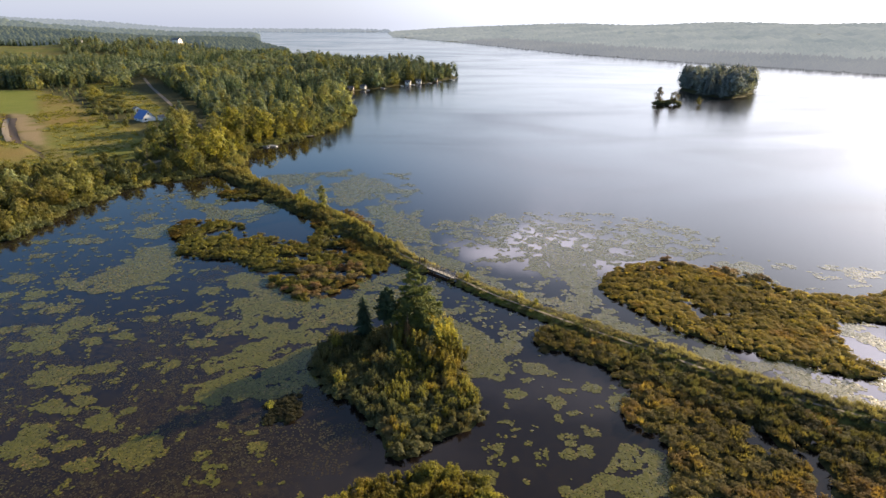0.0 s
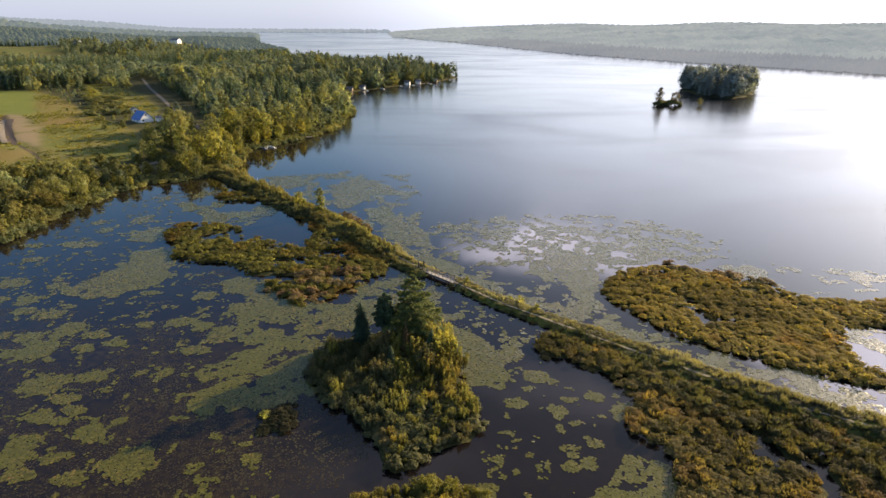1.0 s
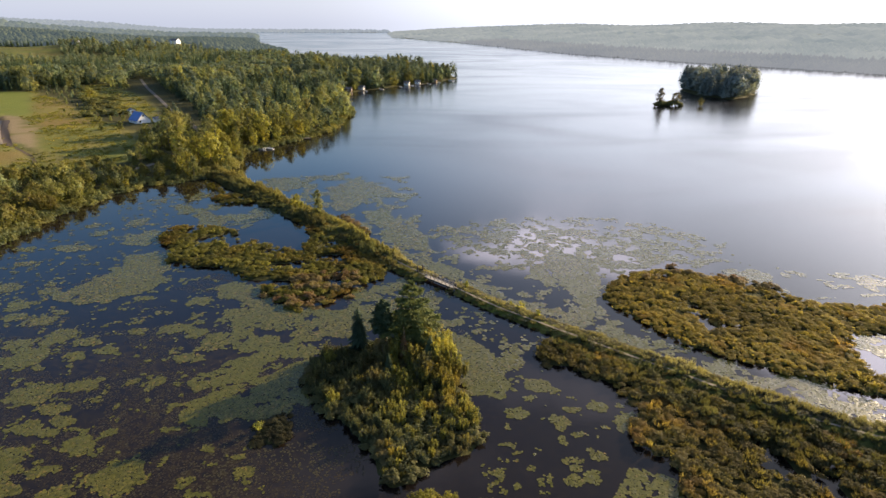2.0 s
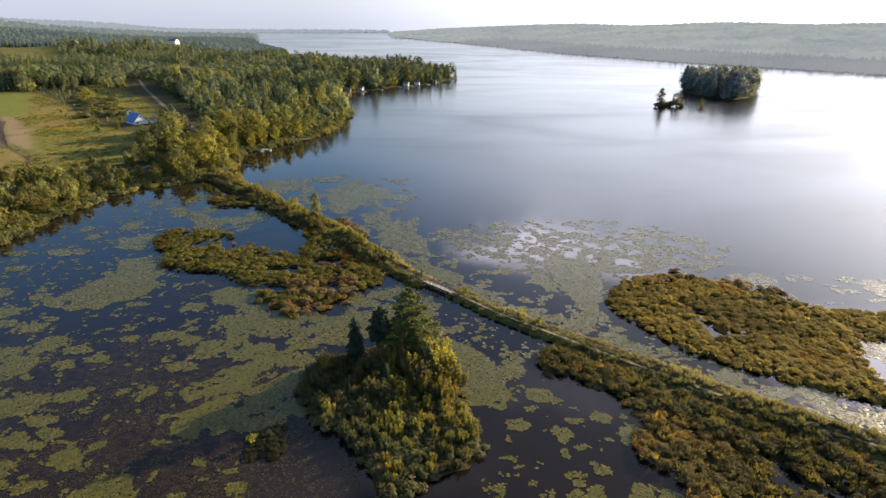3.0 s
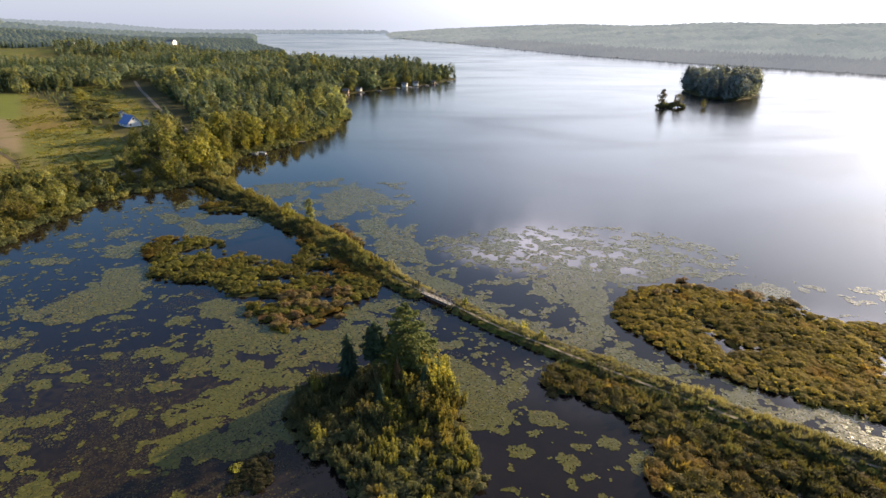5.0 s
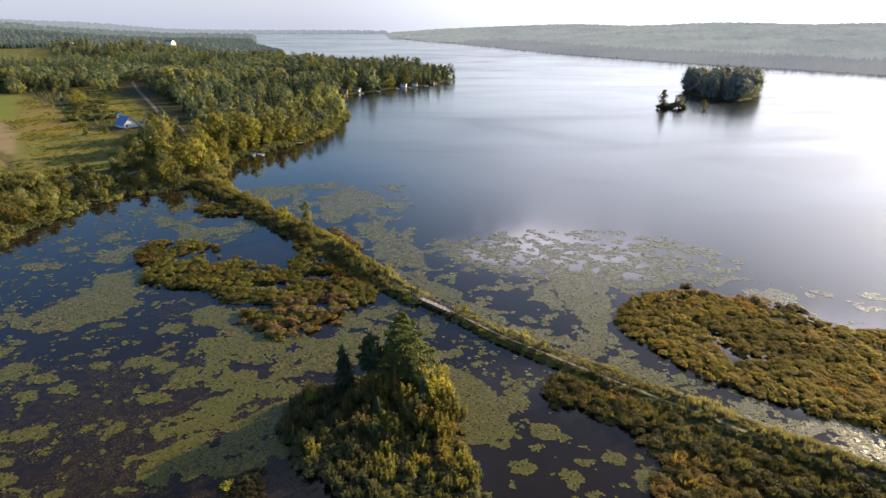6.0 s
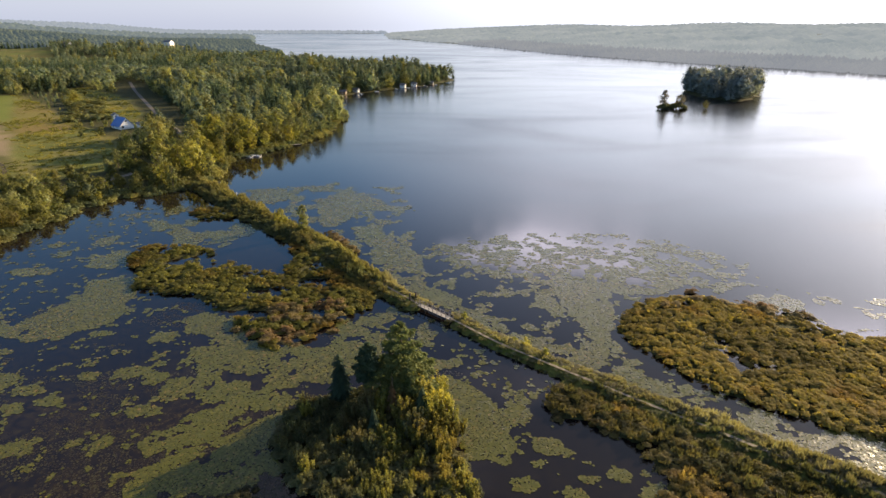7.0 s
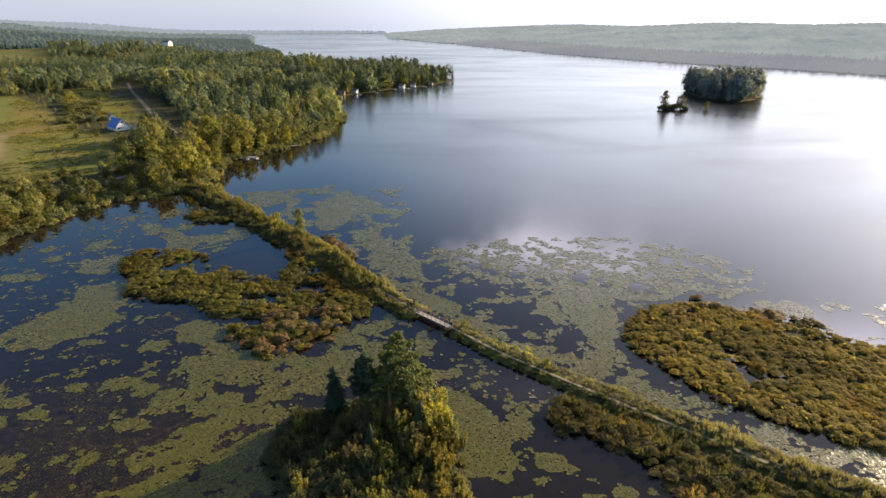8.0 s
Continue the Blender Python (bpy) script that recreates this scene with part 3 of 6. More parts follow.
def quads_at(soup, p, n, size, r, stretch=1.5, corners=4):
    """Small irregular leaf sprays at points p that face along n."""
    k = len(p)
    n = n / (np.linalg.norm(n, axis=1, keepdims=True) + 1e-9)
    t = np.cross(n, r.normal(size=(k, 3)))
    t /= np.linalg.norm(t, axis=1, keepdims=True) + 1e-9
    b = np.cross(n, t)
    s = (np.asarray(size) * r.uniform(0.6, 1.4, k))[:, None]
    j = lambda: r.uniform(0.6, 1.2, (k, 1))
    bend = n * s * r.uniform(-0.25, 0.15, (k, 1))
    if corners == 3:
        v = np.stack([p + t * s * stretch * 0.6 * j() + bend, p - (0.35 * stretch * t - 0.55 * b) * s * j(), p - (0.35 * stretch * t + 0.55 * b) * s * j()], 1)
        soup.add(v.reshape(-1, 3), np.arange(3 * k).reshape(-1, 3))
        return
    v = np.stack([p + t * s * stretch * 0.5 * j() + bend, p + b * s * 0.5 * j(), p - t * s * stretch * 0.5 * j() + bend, p - b * s * 0.5 * j()], 1)
    soup.add(v.reshape(-1, 3), np.arange(4 * k).reshape(-1, 4))


def blob_into(soup, c, r, rg, rows=4, cols=6):
    """A rough lump that fills the inside of a crown."""
    th = np.linspace(0.15, np.pi - 0.15, rows)[:, None]
    ph = np.arange(cols)[None] * 2 * np.pi / cols
    k = rg.uniform(0.8, 1.1, (rows, cols))
    v = np.stack([c[0] + r[0] * k * np.sin(th) * np.cos(ph), c[1] + r[1] * k * np.sin(th) * np.sin(ph), c[2] + r[2] * k * np.cos(th) * np.ones_like(ph)], -1)
    i, j = np.meshgrid(np.arange(rows - 1), np.arange(cols), indexing="ij")
    i, j = i.ravel(), j.ravel()
    a, b = i * cols + j, i * cols + (j + 1) % cols
    soup.add(v.reshape(-1, 3), np.stack([a, a + cols, b + cols, b], 1))


def broad_crown(h, r, leaves, size, seed, low=0.22, lobes=11, core=True, pointed=0.0, whole=0.35, corners=4):
    """A broadleaf crown of many lobes: height h, radius r."""
    g = np.random.default_rng(seed)
    s = Soup()
    cs, rs = [], []
    for i in range(lobes):
        z = low + (0.92 - low) * (i + 0.5) / lobes
        reach = r * (0.72 * np.sqrt(max(0.05, np.sin(np.pi * min(1, (z - low * 0.5) / (1 - low * 0.5)) ** 0.9))))
        reach *= 1 + pointed * (0.45 - z)
        a = i * 2.4 + g.uniform(-0.5, 0.5)
        k = g.uniform(0.3, 1.0) if i < lobes - 1 else 0.1
        cs.append((reach * k * np.cos(a), reach * k * np.sin(a), z * h))
        rr = r * g.uniform(0.27, 0.46) * (1.0 if z < 0.75 else 0.75) * (1 + 0.6 * pointed * (0.5 - z))
        rs.append((rr, rr, rr * g.uniform(0.8, 1.15)))
    per = max(4, leaves // lobes)
    cores = []
    for c, q in zip(cs, rs):
        cores.append(c)
        d = g.normal(size=(per, 3))
        d[:, 2] = d[:, 2] * 0.9 + 0.25
        d /= np.linalg.norm(d, axis=1, keepdims=True)
        p = np.array(c) + d * np.array(q) * (0.45 + 0.88 * g.uniform(0, 1, (per, 1)) ** 0.7)
        out = p - np.array([0, 0, 0.5 * h])
        out /= np.linalg.norm(out, axis=1, keepdims=True) + 1e-6
        quads_at(s, p, (1 - whole) * d + whole * 1.3 * out + np.array([0, 0, 0.12]) + g.normal(size=d.shape) * 0.2, size, g, 1.5, corners)
        if core and len(cores) % 2 == 0:
            blob_into(s, c, tuple(0.7 * k for k in q), g, 3, 5)
    return s


def spruce_crown(h, r, rings, spokes, seed, low=0.08, droop=0.35, width=0.42, blunt=0.85):
    """Tiers of drooping branches round a straight stem."""
    g = np.random.default_rng(seed)
    s = Soup()
    for i in range(rings):
        f = i / rings
        z = h * (low + (1 - low) * f)
        reach = (r * (1 - f) ** blunt + 0.04 * r) * g.uniform(0.78, 1.16)
        n = max(4, int(spokes * (1 - 0.45 * f)))
        a = g.uniform(0, 6.28) + np.arange(n) * 6.283 / n + g.uniform(-0.25, 0.25, n)
        L = reach * g.uniform(0.65, 1.12, n)
        out = np.stack([np.cos(a), np.sin(a), np.zeros(n)], 1)
        side = np.stack([-np.sin(a), np.cos(a), np.zeros(n)], 1)
        zz = z + g.uniform(-0.4, 0.4, n) * h / rings
        base = np.stack([np.zeros(n), np.zeros(n), zz], 1)
        w = (L * width * g.uniform(0.8, 1.2, n))[:, None]
        L = L[:, None]
        up = np.array([0, 0, 1.0])
        v = np.stack([base + up * 0.06 * h / 10, base + out * L * 0.55 + side * w * 0.5 - up * L * droop * 0.45, base + out * L - up * L * droop,
                      base + out * L * 0.55 - side * w * 0.5 - up * L * droop * 0.45], 1)
        s.add(v.reshape(-1, 3), np.arange(4 * n).reshape(-1, 4))
    top = np.array([[0, 0, h * 1.03], [0.05 * r, 0, h * 0.9], [-0.03 * r, 0.05 * r, h * 0.9], [-0.03 * r, -0.05 * r, h * 0.9]])
    s.add(top[[0, 1, 2, 3]], [(0, 1, 2), (0, 2, 3), (0, 3, 1)])
    return s


def pine_crown(h, r, seed, whorls=13, leaves=34, size=0.5, low=0.12, blunt=0.75):
    """A white pine: whorls of separate flat plumes on long level limbs, shorter towards the pointed top."""
    g = np.random.default_rng(seed)
    s = Soup()
    for i in range(whorls):
        f = i / (whorls - 1)
        z = h * (low + (0.97 - low) * f)
        reach = r * ((1 - f) ** blunt * 0.95 + 0.07)
        n = max(4, int(8 - 4 * f))
        start = g.uniform(0, 6.28)
        for k in range(n):
            a = start + 6.283 * k / n + g.uniform(-0.35, 0.35)
            L = reach * g.uniform(0.62, 1.18)
            m = max(8, int(leaves * (0.25 + L / r)))
            q = g.uniform(0.12, 1.0, m) ** 0.65
            spread = 0.24 * L * np.sin(np.pi * np.clip(q, 0, 0.93)) + 0.1
            x = q * L
            y = g.normal(size=m) * spread * 0.8
            zz = z + g.uniform(-0.25, 0.25) * h / whorls + x * (0.1 + 0.3 * f) - 0.16 * x * q - 0.14 * np.abs(y) + g.normal(size=m) * 0.07
            p = np.stack([x * np.cos(a) - y * np.sin(a), x * np.sin(a) + y * np.cos(a), zz], 1)
            nrm = np.stack([g.normal(size=m) * 0.4 + 0.35 * np.cos(a), g.normal(size=m) * 0.4 + 0.35 * np.sin(a), np.ones(m)], 1)
            quads_at(s, p, nrm, size, g, 2.0)
    return s


def stem(h, r, limbs, seed, reach):
    g = np.random.default_rng(seed)
    s = Soup()
    pts = [np.array([g.uniform(-0.02, 0.02) * h * f, g.uniform(-0.02, 0.02) * h * f, h * f]) for f in (0, 0.3, 0.6, 1.0)]
    pts[0][2] = -0.4
    for a, b, ra, rb in zip(pts, pts[1:], (r, 0.75 * r, 0.5 * r), (0.75 * r, 0.5 * r, 0.12 * r)):
        tube_into(s, a, b, ra, rb)
    for i in range(limbs):
        a = i * 2.4 + g.uniform(-0.3, 0.3)
        z = h * g.uniform(0.25, 0.8)
        L = reach * g.uniform(0.5, 0.8)
        tube_into(s, (0, 0, z), (L * np.cos(a), L * np.sin(a), z + L * g.uniform(0.3, 0.8)), 0.35 * r, 0.08 * r, 4)
    return s


def scatter(soup, template, xs, ys, zs, scale, turn, squash=None, tone=None):
    """Copies of a template's faces, turned and scaled, at many places; tone: a plant's own shade of colour."""
    v, fs = template.points()
    if len(xs) == 0:
        return
    c, s = np.cos(turn)[:, None], np.sin(turn)[:, None]
    k = scale[:, None]
    kz = k if squash is None else squash[:, None]
    x = (v[:, 0] * c - v[:, 1] * s) * k + xs[:, None]
    y = (v[:, 0] * s + v[:, 1] * c) * k + ys[:, None]
    z = v[:, 2] * kz + zs[:, None]
    base = soup.n
    soup.v.append(np.stack([x, y, z], -1).reshape(-1, 3).astype(np.float32))
    off = (np.arange(len(xs)) * len(v))[:, None, None]
    for f in fs:
        soup.f.append((f[None] + off).reshape(-1, f.shape[1]) + base)
    soup.n += len(xs) * len(v)
    soup.tones.append(np.repeat(np.full(len(xs), 0.5) if tone is None else tone, len(v)))


def jitter_grid(x0, x1, y0, y1, step, seed):
    g = np.random.default_rng(seed)
    x, y = np.meshgrid(np.arange(x0, x1, step), np.arange(y0, y1, step))
    return (x + g.uniform(-0.48, 0.48, x.shape) * step).ravel(), (y + g.uniform(-0.48, 0.48, x.shape) * step).ravel()


# ------------------------------------------------------------------ ground and water sheets


def axis(lo, hi, fine_lo, fine_hi, step, growth=1.09):
    mid = list(np.arange(fine_lo, fine_hi, step))
    out, s, p = [], step, fine_hi
    while p < hi:
        out.append(p)
        s *= growth
        p += s
    out.append(hi)
    back, s, p = [], step, fine_lo
    while p > lo:
        s *= growth
        p -= s
        back.append(max(p, lo))
    return np.array(sorted(set(back + mid + out)))


def sheet(name, xs, ys, height, mat):
    x, y = np.meshgrid(xs, ys)
    z = height(x, y)
    nx, ny = len(xs), len(ys)
    i, j = np.meshgrid(np.arange(ny - 1), np.arange(nx - 1), indexing="ij")
    a = (i * nx + j).ravel()
    s = Soup().add(np.stack([x, y, z], -1).reshape(-1, 3), np.stack([a, a + 1, a + nx + 1, a + nx], 1))
    return new(name, s.mesh(name, mat, flat=False)), x.ravel(), y.ravel()


def attribute(ob, name, values):
    at = ob.data.attributes.new(name, "FLOAT", "POINT")
    at.data.foreach_set("value", np.asarray(values, np.float32))


ground, gx, gy = sheet("ground", axis(-4800, 4800, -260, 110, 2.0), axis(-300, 4900, 45, 372, 2.0, 1.06), terrain, GROUND)
tagged(ground, "grassy and wooded ground falling to the lake bed", "ground", kind="structure")
meadow = np.zeros(len(gx))
for fld in FIELDS:
    meadow = np.maximum(meadow, smooth((depth_in(fld, gx, gy) + 8 * (lumps(gx, gy, 14, 2) - 0.5) + 3) / 6))
meadow = np.maximum(meadow, smooth((4.5 - to_line(BANK, gx, gy)) / 2) * smooth((gx + 14) / 6))      # grassy causeway
attribute(ground, "meadow", meadow)
patchy = 16 * (rough_lumps(gx, gy, 16, 15) - 0.5)
attribute(ground, "rusty", 0.36 * smooth((np.maximum(depth_in(RUSTY_A, gx, gy), depth_in(RUSTY_B, gx, gy)) + patchy + 4) / 8))
attribute(ground, "lush", 0.8 * smooth((depth_in(LUSH, gx, gy) + 0.5 * patchy + 2) / 5))
attribute(ground, "ditch", 0.9 * smooth((np.interp(gy, [275, 300], [0.9, 3.2]) - to_line(PIT, gx, gy) + 0.1 * patchy) / 1.4))
attribute(ground, "earth", np.maximum(smooth((depth_in(EARTH, gx, gy) + 10 * (lumps(gx, gy, 9, 4) - 0.4) + 2) / 5), 0.15 * smooth((13 - to_line(PIT, gx, gy) + 16 * (lumps(gx, gy, 12, 6) - 0.5)) / 10)))

water, wx, wy = sheet("water", axis(-4500, 4700, -140, 110, 4.0, 1.12), axis(-200, 4890, 40, 260, 4.0, 1.1), lambda x, y: np.zeros(x.shape), WATER)
tagged(water, "dark calm lake water mirroring a pale evening sky", "lake", kind="structure")
line_y = np.interp(wx, [-92, -72, -33, -4, 33, 68, 140], [231, 207, 165, 130, 93, 68, 20])
beyond = np.where((wx < -92) & (wy < 300), -20, wy - line_y)
attribute(water, "ripple", smooth((beyond - 35) / 110) * (0.45 + 0.55 * lumps(wx * 0.4, wy, 90, 8)))
attribute(water, "weed", smooth((-beyond + 10) / 20) * np.maximum(smooth((-10 - wx) / 18), 0.22 * smooth((100 - wy) / 30)) * (1 - 0.75 * smooth((wy - 85) / 40)))

# ------------------------------------------------------------------ lily pads


# floating mats of pads: outline, share covered, patch size
MATS_BAY_WEST = [
    ([(-50.7, 120.8), (-48, 126.2), (-40.3, 122.5), (-33, 119), (-35, 114), (-41.4, 113.7), (-48.4, 117.9)], 0.9, 3.0),
    ([(-44.9, 109.7), (-38.6, 116.5), (-28.2, 112), (-21.4, 112), (-11.2, 114), (-8.8, 106.3), (-17.2, 100), (-24.4, 104.5), (-34.9, 105), (-39.4, 102)], 0.72, 3.2),
    ([(-84, 118), (-78, 133), (-78, 141), (-71, 145), (-62, 123), (-70, 115), (-81, 114)], 0.95, 3.0),
    ([(-41, 79), (-33, 85.5), (-23, 94), (-19, 82), (-27, 76), (-37, 73)], 0.72, 3.0),
    ([(-42, 89), (-33, 94), (-24, 97), (-23, 94), (-33, 85), (-39, 83)], 0.74, 2.6),
]
MATS_BAY_WEST_B = [
    ([(-42, 97), (-39, 114), (-27, 111), (-16, 104), (-17, 95), (-26, 95)], 0.6, 2.8),
    ([(-116, 140), (-111, 164), (-107, 199), (-77, 199), (-80, 159), (-65, 133), (-48, 126), (-34, 111), (-19, 109), (-23, 93), (-20, 79), (-26, 69), (-13, 50), (-60, 50), (-130, 100)], 0.19, 1.4),
]
MATS_BAY_EAST = [
    ([(-19.7, 122.7), (-12, 123.4), (-9, 116.8), (-10.8, 110), (-19.1, 109.9)], 0.6, 2.5),
    ([(1, 102), (7, 99), (11, 87), (10, 82), (4, 83), (3, 91)], 0.93, 3.0),
    ([(25, 67), (31, 64), (29, 56), (16, 56), (21, 61)], 0.9, 3.0),
    ([(3, 129), (12, 123.5), (18, 118), (23, 113), (29, 105), (35, 100), (33, 94), (27, 99), (19, 106), (11, 113), (4, 121)], 0.62, 3.0),
    ([(52, 82), (60, 84), (69, 77), (80, 72), (78, 66), (66, 71)], 0.72, 2.4),
]
MATS_BAY_EAST_B = [
    ([(-20, 122), (-8, 132), (0, 121), (5, 106), (0, 103), (-16, 103), (-19, 112)], 0.36, 2.2),
    ([(2, 122), (10, 113), (16, 104), (16, 94), (11, 88), (8, 99), (1, 104)], 0.16, 1.8),
    ([(12, 121), (20, 102), (16, 91), (27, 84), (29, 77), (23, 69), (20, 64), (13, 50), (5, 50), (7, 72), (8, 80), (11, 87), (7, 99), (-3, 104), (2, 124)], 0.16, 1.8),
]
MATS_BAY_FAR = [
    ([(-72.5, 164.4), (-72.2, 172.6), (-59.2, 175.7), (-55.7, 170), (-63.8, 163.5)], 0.85, 5.0),
    ([(-85.9, 149.8), (-82.6, 162.7), (-77.1, 155.9), (-79.5, 147.7)], 0.8, 4.0),
    ([(-60, 160), (-48, 180), (-60, 195), (-75, 200), (-95, 205), (-100, 195), (-80, 175)], 0.4, 5.0),
]
MATS_LAKE_WEST = [
    ([(-33.1, 224), (-14, 223.5), (-0.6, 162.6), (1.7, 140.3), (-8.5, 151.1), (-23.6, 175.9)], 0.3, 4.5),
    ([(-69, 220), (-51, 225), (-38, 230), (-19, 204), (-19, 183), (-34, 179), (-48, 193)], 0.4, 4.0),
    ([(-41, 204), (-32, 224), (-21, 206), (-22, 190), (-31, 182), (-36, 186)], 0.97, 6.0),
    ([(-67, 221), (-46, 225), (-53, 206), (-60, 198)], 0.9, 6.0),
    ([(-26, 179), (-16, 182), (-15, 172), (-3, 156), (-4, 149), (-15, 151), (-18, 165)], 0.92, 4.0),
    ([(-10, 146), (-4, 141), (0, 135), (4, 131), (2, 127), (-2, 131), (-8, 136), (-12, 141)], 0.92, 3.0),
]
MATS_LAKE_WEST_B = [
    ([(-33, 176), (-16, 183), (-2, 155), (-1, 138), (-12, 141), (-27, 160)], 0.42, 3.4),
]
MATS_LAKE_EAST = [
    ([(-1, 165.7), (21.5, 173), (59, 172.9), (77.4, 152.3), (70.9, 136), (44.4, 132.8), (24.9, 140.6), (5.3, 144.6)], 0.48, 2.8),
    ([(26.5, 144.6), (39, 140.7), (36, 123.2), (30.7, 106.6), (25, 106.6), (28.9, 120.1), (24.6, 133.1)], 0.88, 3.0),
    ([(-4, 160), (20, 166), (49, 161), (70, 147), (57, 137), (30, 137), (8, 142), (0, 140)], 0.42, 2.2),
    ([(0, 141), (8, 143), (30, 138), (57, 138), (41, 131), (34, 118), (36, 104), (26, 109), (13, 117), (3, 127), (0, 133)], 0.57, 3.0),
]
MATS_LAKE_EAST_B = [
    ([(20, 114), (35, 109), (45, 96), (61, 87), (69, 79), (80, 90), (90, 85), (80, 66), (59, 75), (45, 85), (34, 95), (25, 103), (18, 112)], 0.58, 2.6),
    ([(74, 100), (80, 102), (92, 100), (90, 86), (78, 84), (74, 90)], 0.5, 3.0),
    ([(67, 139), (107, 128), (100, 118), (80, 117), (73, 124), (67, 129)], 0.55, 5.0),
]
MATS = MATS_BAY_WEST + MATS_BAY_WEST_B + MATS_BAY_EAST + MATS_BAY_EAST_B + MATS_BAY_FAR + MATS_LAKE_WEST + MATS_LAKE_WEST_B + MATS_LAKE_EAST + MATS_LAKE_EAST_B


# single patches: middle x, y and half sizes
PATCH_NORTH = [(-90.2, 166.9, 2.9, 3.8), (-102.0, 164.5, 2.4, 2.1), (-96.0, 157.4, 2.3, 2.3), (-82.1, 153.7, 5.5, 3.3), (-108.6, 145.5, 2.2, 1.5), (-101.6, 135.7, 2.3, 1.5), (-96.3, 146.4, 5.2, 2.5), (-97.2, 121.4, 3.7, 2.5), (-88.2, 112.9, 2.4, 2.4), (-78.5, 106.2, 2.5, 2.0), (-71.6, 100.3, 2.9, 3.3), (-85.5, 107.8, 2.4, 1.5), (-51.9, 103.5, 3.1, 1.7), (-46.8, 101.4, 1.9, 2.0), (-42.3, 98.6, 2.2, 3.2), (-51.4, 115.2, 2.5, 2.0), (-58.2, 102.3, 1.6, 1.1), (-83.1, 97.5, 2.2, 1.3), (-77.8, 97.6, 2.5, 1.9), (-65.4, 98.3, 3.1, 1.5), (-86.6, 120.0, 1.8, 1.8), (-94.1, 112.8, 2.0, 1.6), (-44.9, 120.5, 3.7, 3.6), (-64.0, 116.7, 2.2, 1.0)]
PATCH_SOUTH = [(-72.8, 92.8, 3.5, 3.4), (-77.2, 91.5, 1.7, 1.7), (-64.6, 82.1, 3.7, 2.8), (-58.3, 84.4, 2.7, 1.9), (-65.0, 93.3, 2.0, 1.7), (-60.5, 95.3, 2.4, 1.2), (-59.1, 78.5, 2.5, 1.3), (-60.3, 73.9, 2.2, 1.7), (-56.4, 72.8, 1.7, 0.9), (-56.1, 75.5, 2.0, 1.2), (-47.6, 72.8, 0.9, 0.8), (-46.7, 85.7, 1.2, 1.4), (-50.5, 85.6, 1.0, 0.8), (-44.4, 92.9, 2.6, 1.6), (-58.8, 68.0, 2.5, 2.1), (-58.8, 65.0, 2.8, 2.3), (-55.0, 61.9, 2.5, 1.2), (-53.1, 64.7, 1.7, 1.2), (-50.2, 70.2, 2.3, 2.0), (-59.2, 63.4, 1.5, 0.9), (-51.6, 65.5, 1.3, 0.8), (-25.7, 64.9, 1.2, 1.2), (-41.8, 63.8, 3.5, 3.2), (-48.1, 61.1, 2.1, 1.2)]
PATCH_EAST = [(11.8, 77.6, 1.8, 1.5), (17.7, 75.6, 1.4, 1.7), (20.2, 78.5, 1.4, 0.8), (24.3, 79.3, 1.5, 1.3), (27.8, 79.6, 0.7, 0.7), (21.7, 68.4, 1.2, 0.8), (17.5, 63.8, 1.3, 1.1), (19.9, 64.4, 1.2, 1.2), (18.3, 66.0, 0.8, 0.6), (17.4, 71.6, 0.5, 1.1), (17.6, 83.7, 1.8, 0.9), (15.7, 84.8, 2.1, 1.9), (12.1, 65.9, 0.5, 0.5), (10.0, 62.7, 0.5, 0.6), (6.1, 59.7, 1.2, 1.2), (10.9, 58.7, 0.4, 0.5), (7.8, 65.3, 0.5, 0.5), (15.5, 56.9, 1.0, 0.8), (28.5, 75.2, 2.8, 2.7), (12.0, 91.8, 2.2, 2.7)]


# stretches with few pads
OPEN_WATER = [(14, 129, 7, 9), (18, 122, 5, 7), (24, 116, 4, 4), (8, 135, 6, 6), (36, 106, 5, 4)]


def pad_cover(x, y):
    """Where pads float: 1 in a patch, 0 on open water."""
    cover = np.zeros(x.shape)
    thin = np.zeros(x.shape)
    for cx, cy, rx, ry in OPEN_WATER:
        thin = np.maximum(thin, smooth(1.6 - np.hypot((x - cx) / rx, (y - cy) / ry)))
    for k, (outline, share, size) in enumerate(MATS):
        d = depth_in(outline, x, y) + 5.0 * (rough_lumps(x, y, 6.0, 20 + k) - 0.5) + 2.0 * (lumps(x, y, 2.0, 70 + k) - 0.5)
        n = rough_lumps(x, y, size, 40 + 3 * k)
        level = 0.5 + (share - 0.5) * 0.62 - 0.15 * thin * (share < 0.86)          # the noise runs from about 0.2 to 0.8
        cover = np.maximum(cover, ((n < level) & (d > 0)).astype(float))
    ragged = 1.0 + 0.9 * (rough_lumps(x, y, 1.6, 90) - 0.5) + 0.5 * (lumps(x, y, 0.6, 93) - 0.5)
    for cx, cy, rx, ry in PATCH_NORTH + PATCH_SOUTH + PATCH_EAST:
        near = np.abs(x - cx) + np.abs(y - cy) < 12
        cover[near] = np.maximum(cover[near], (np.hypot((x[near] - cx) / rx, (y[near] - cy) / ry) < ragged[near]).astype(float))
    return cover


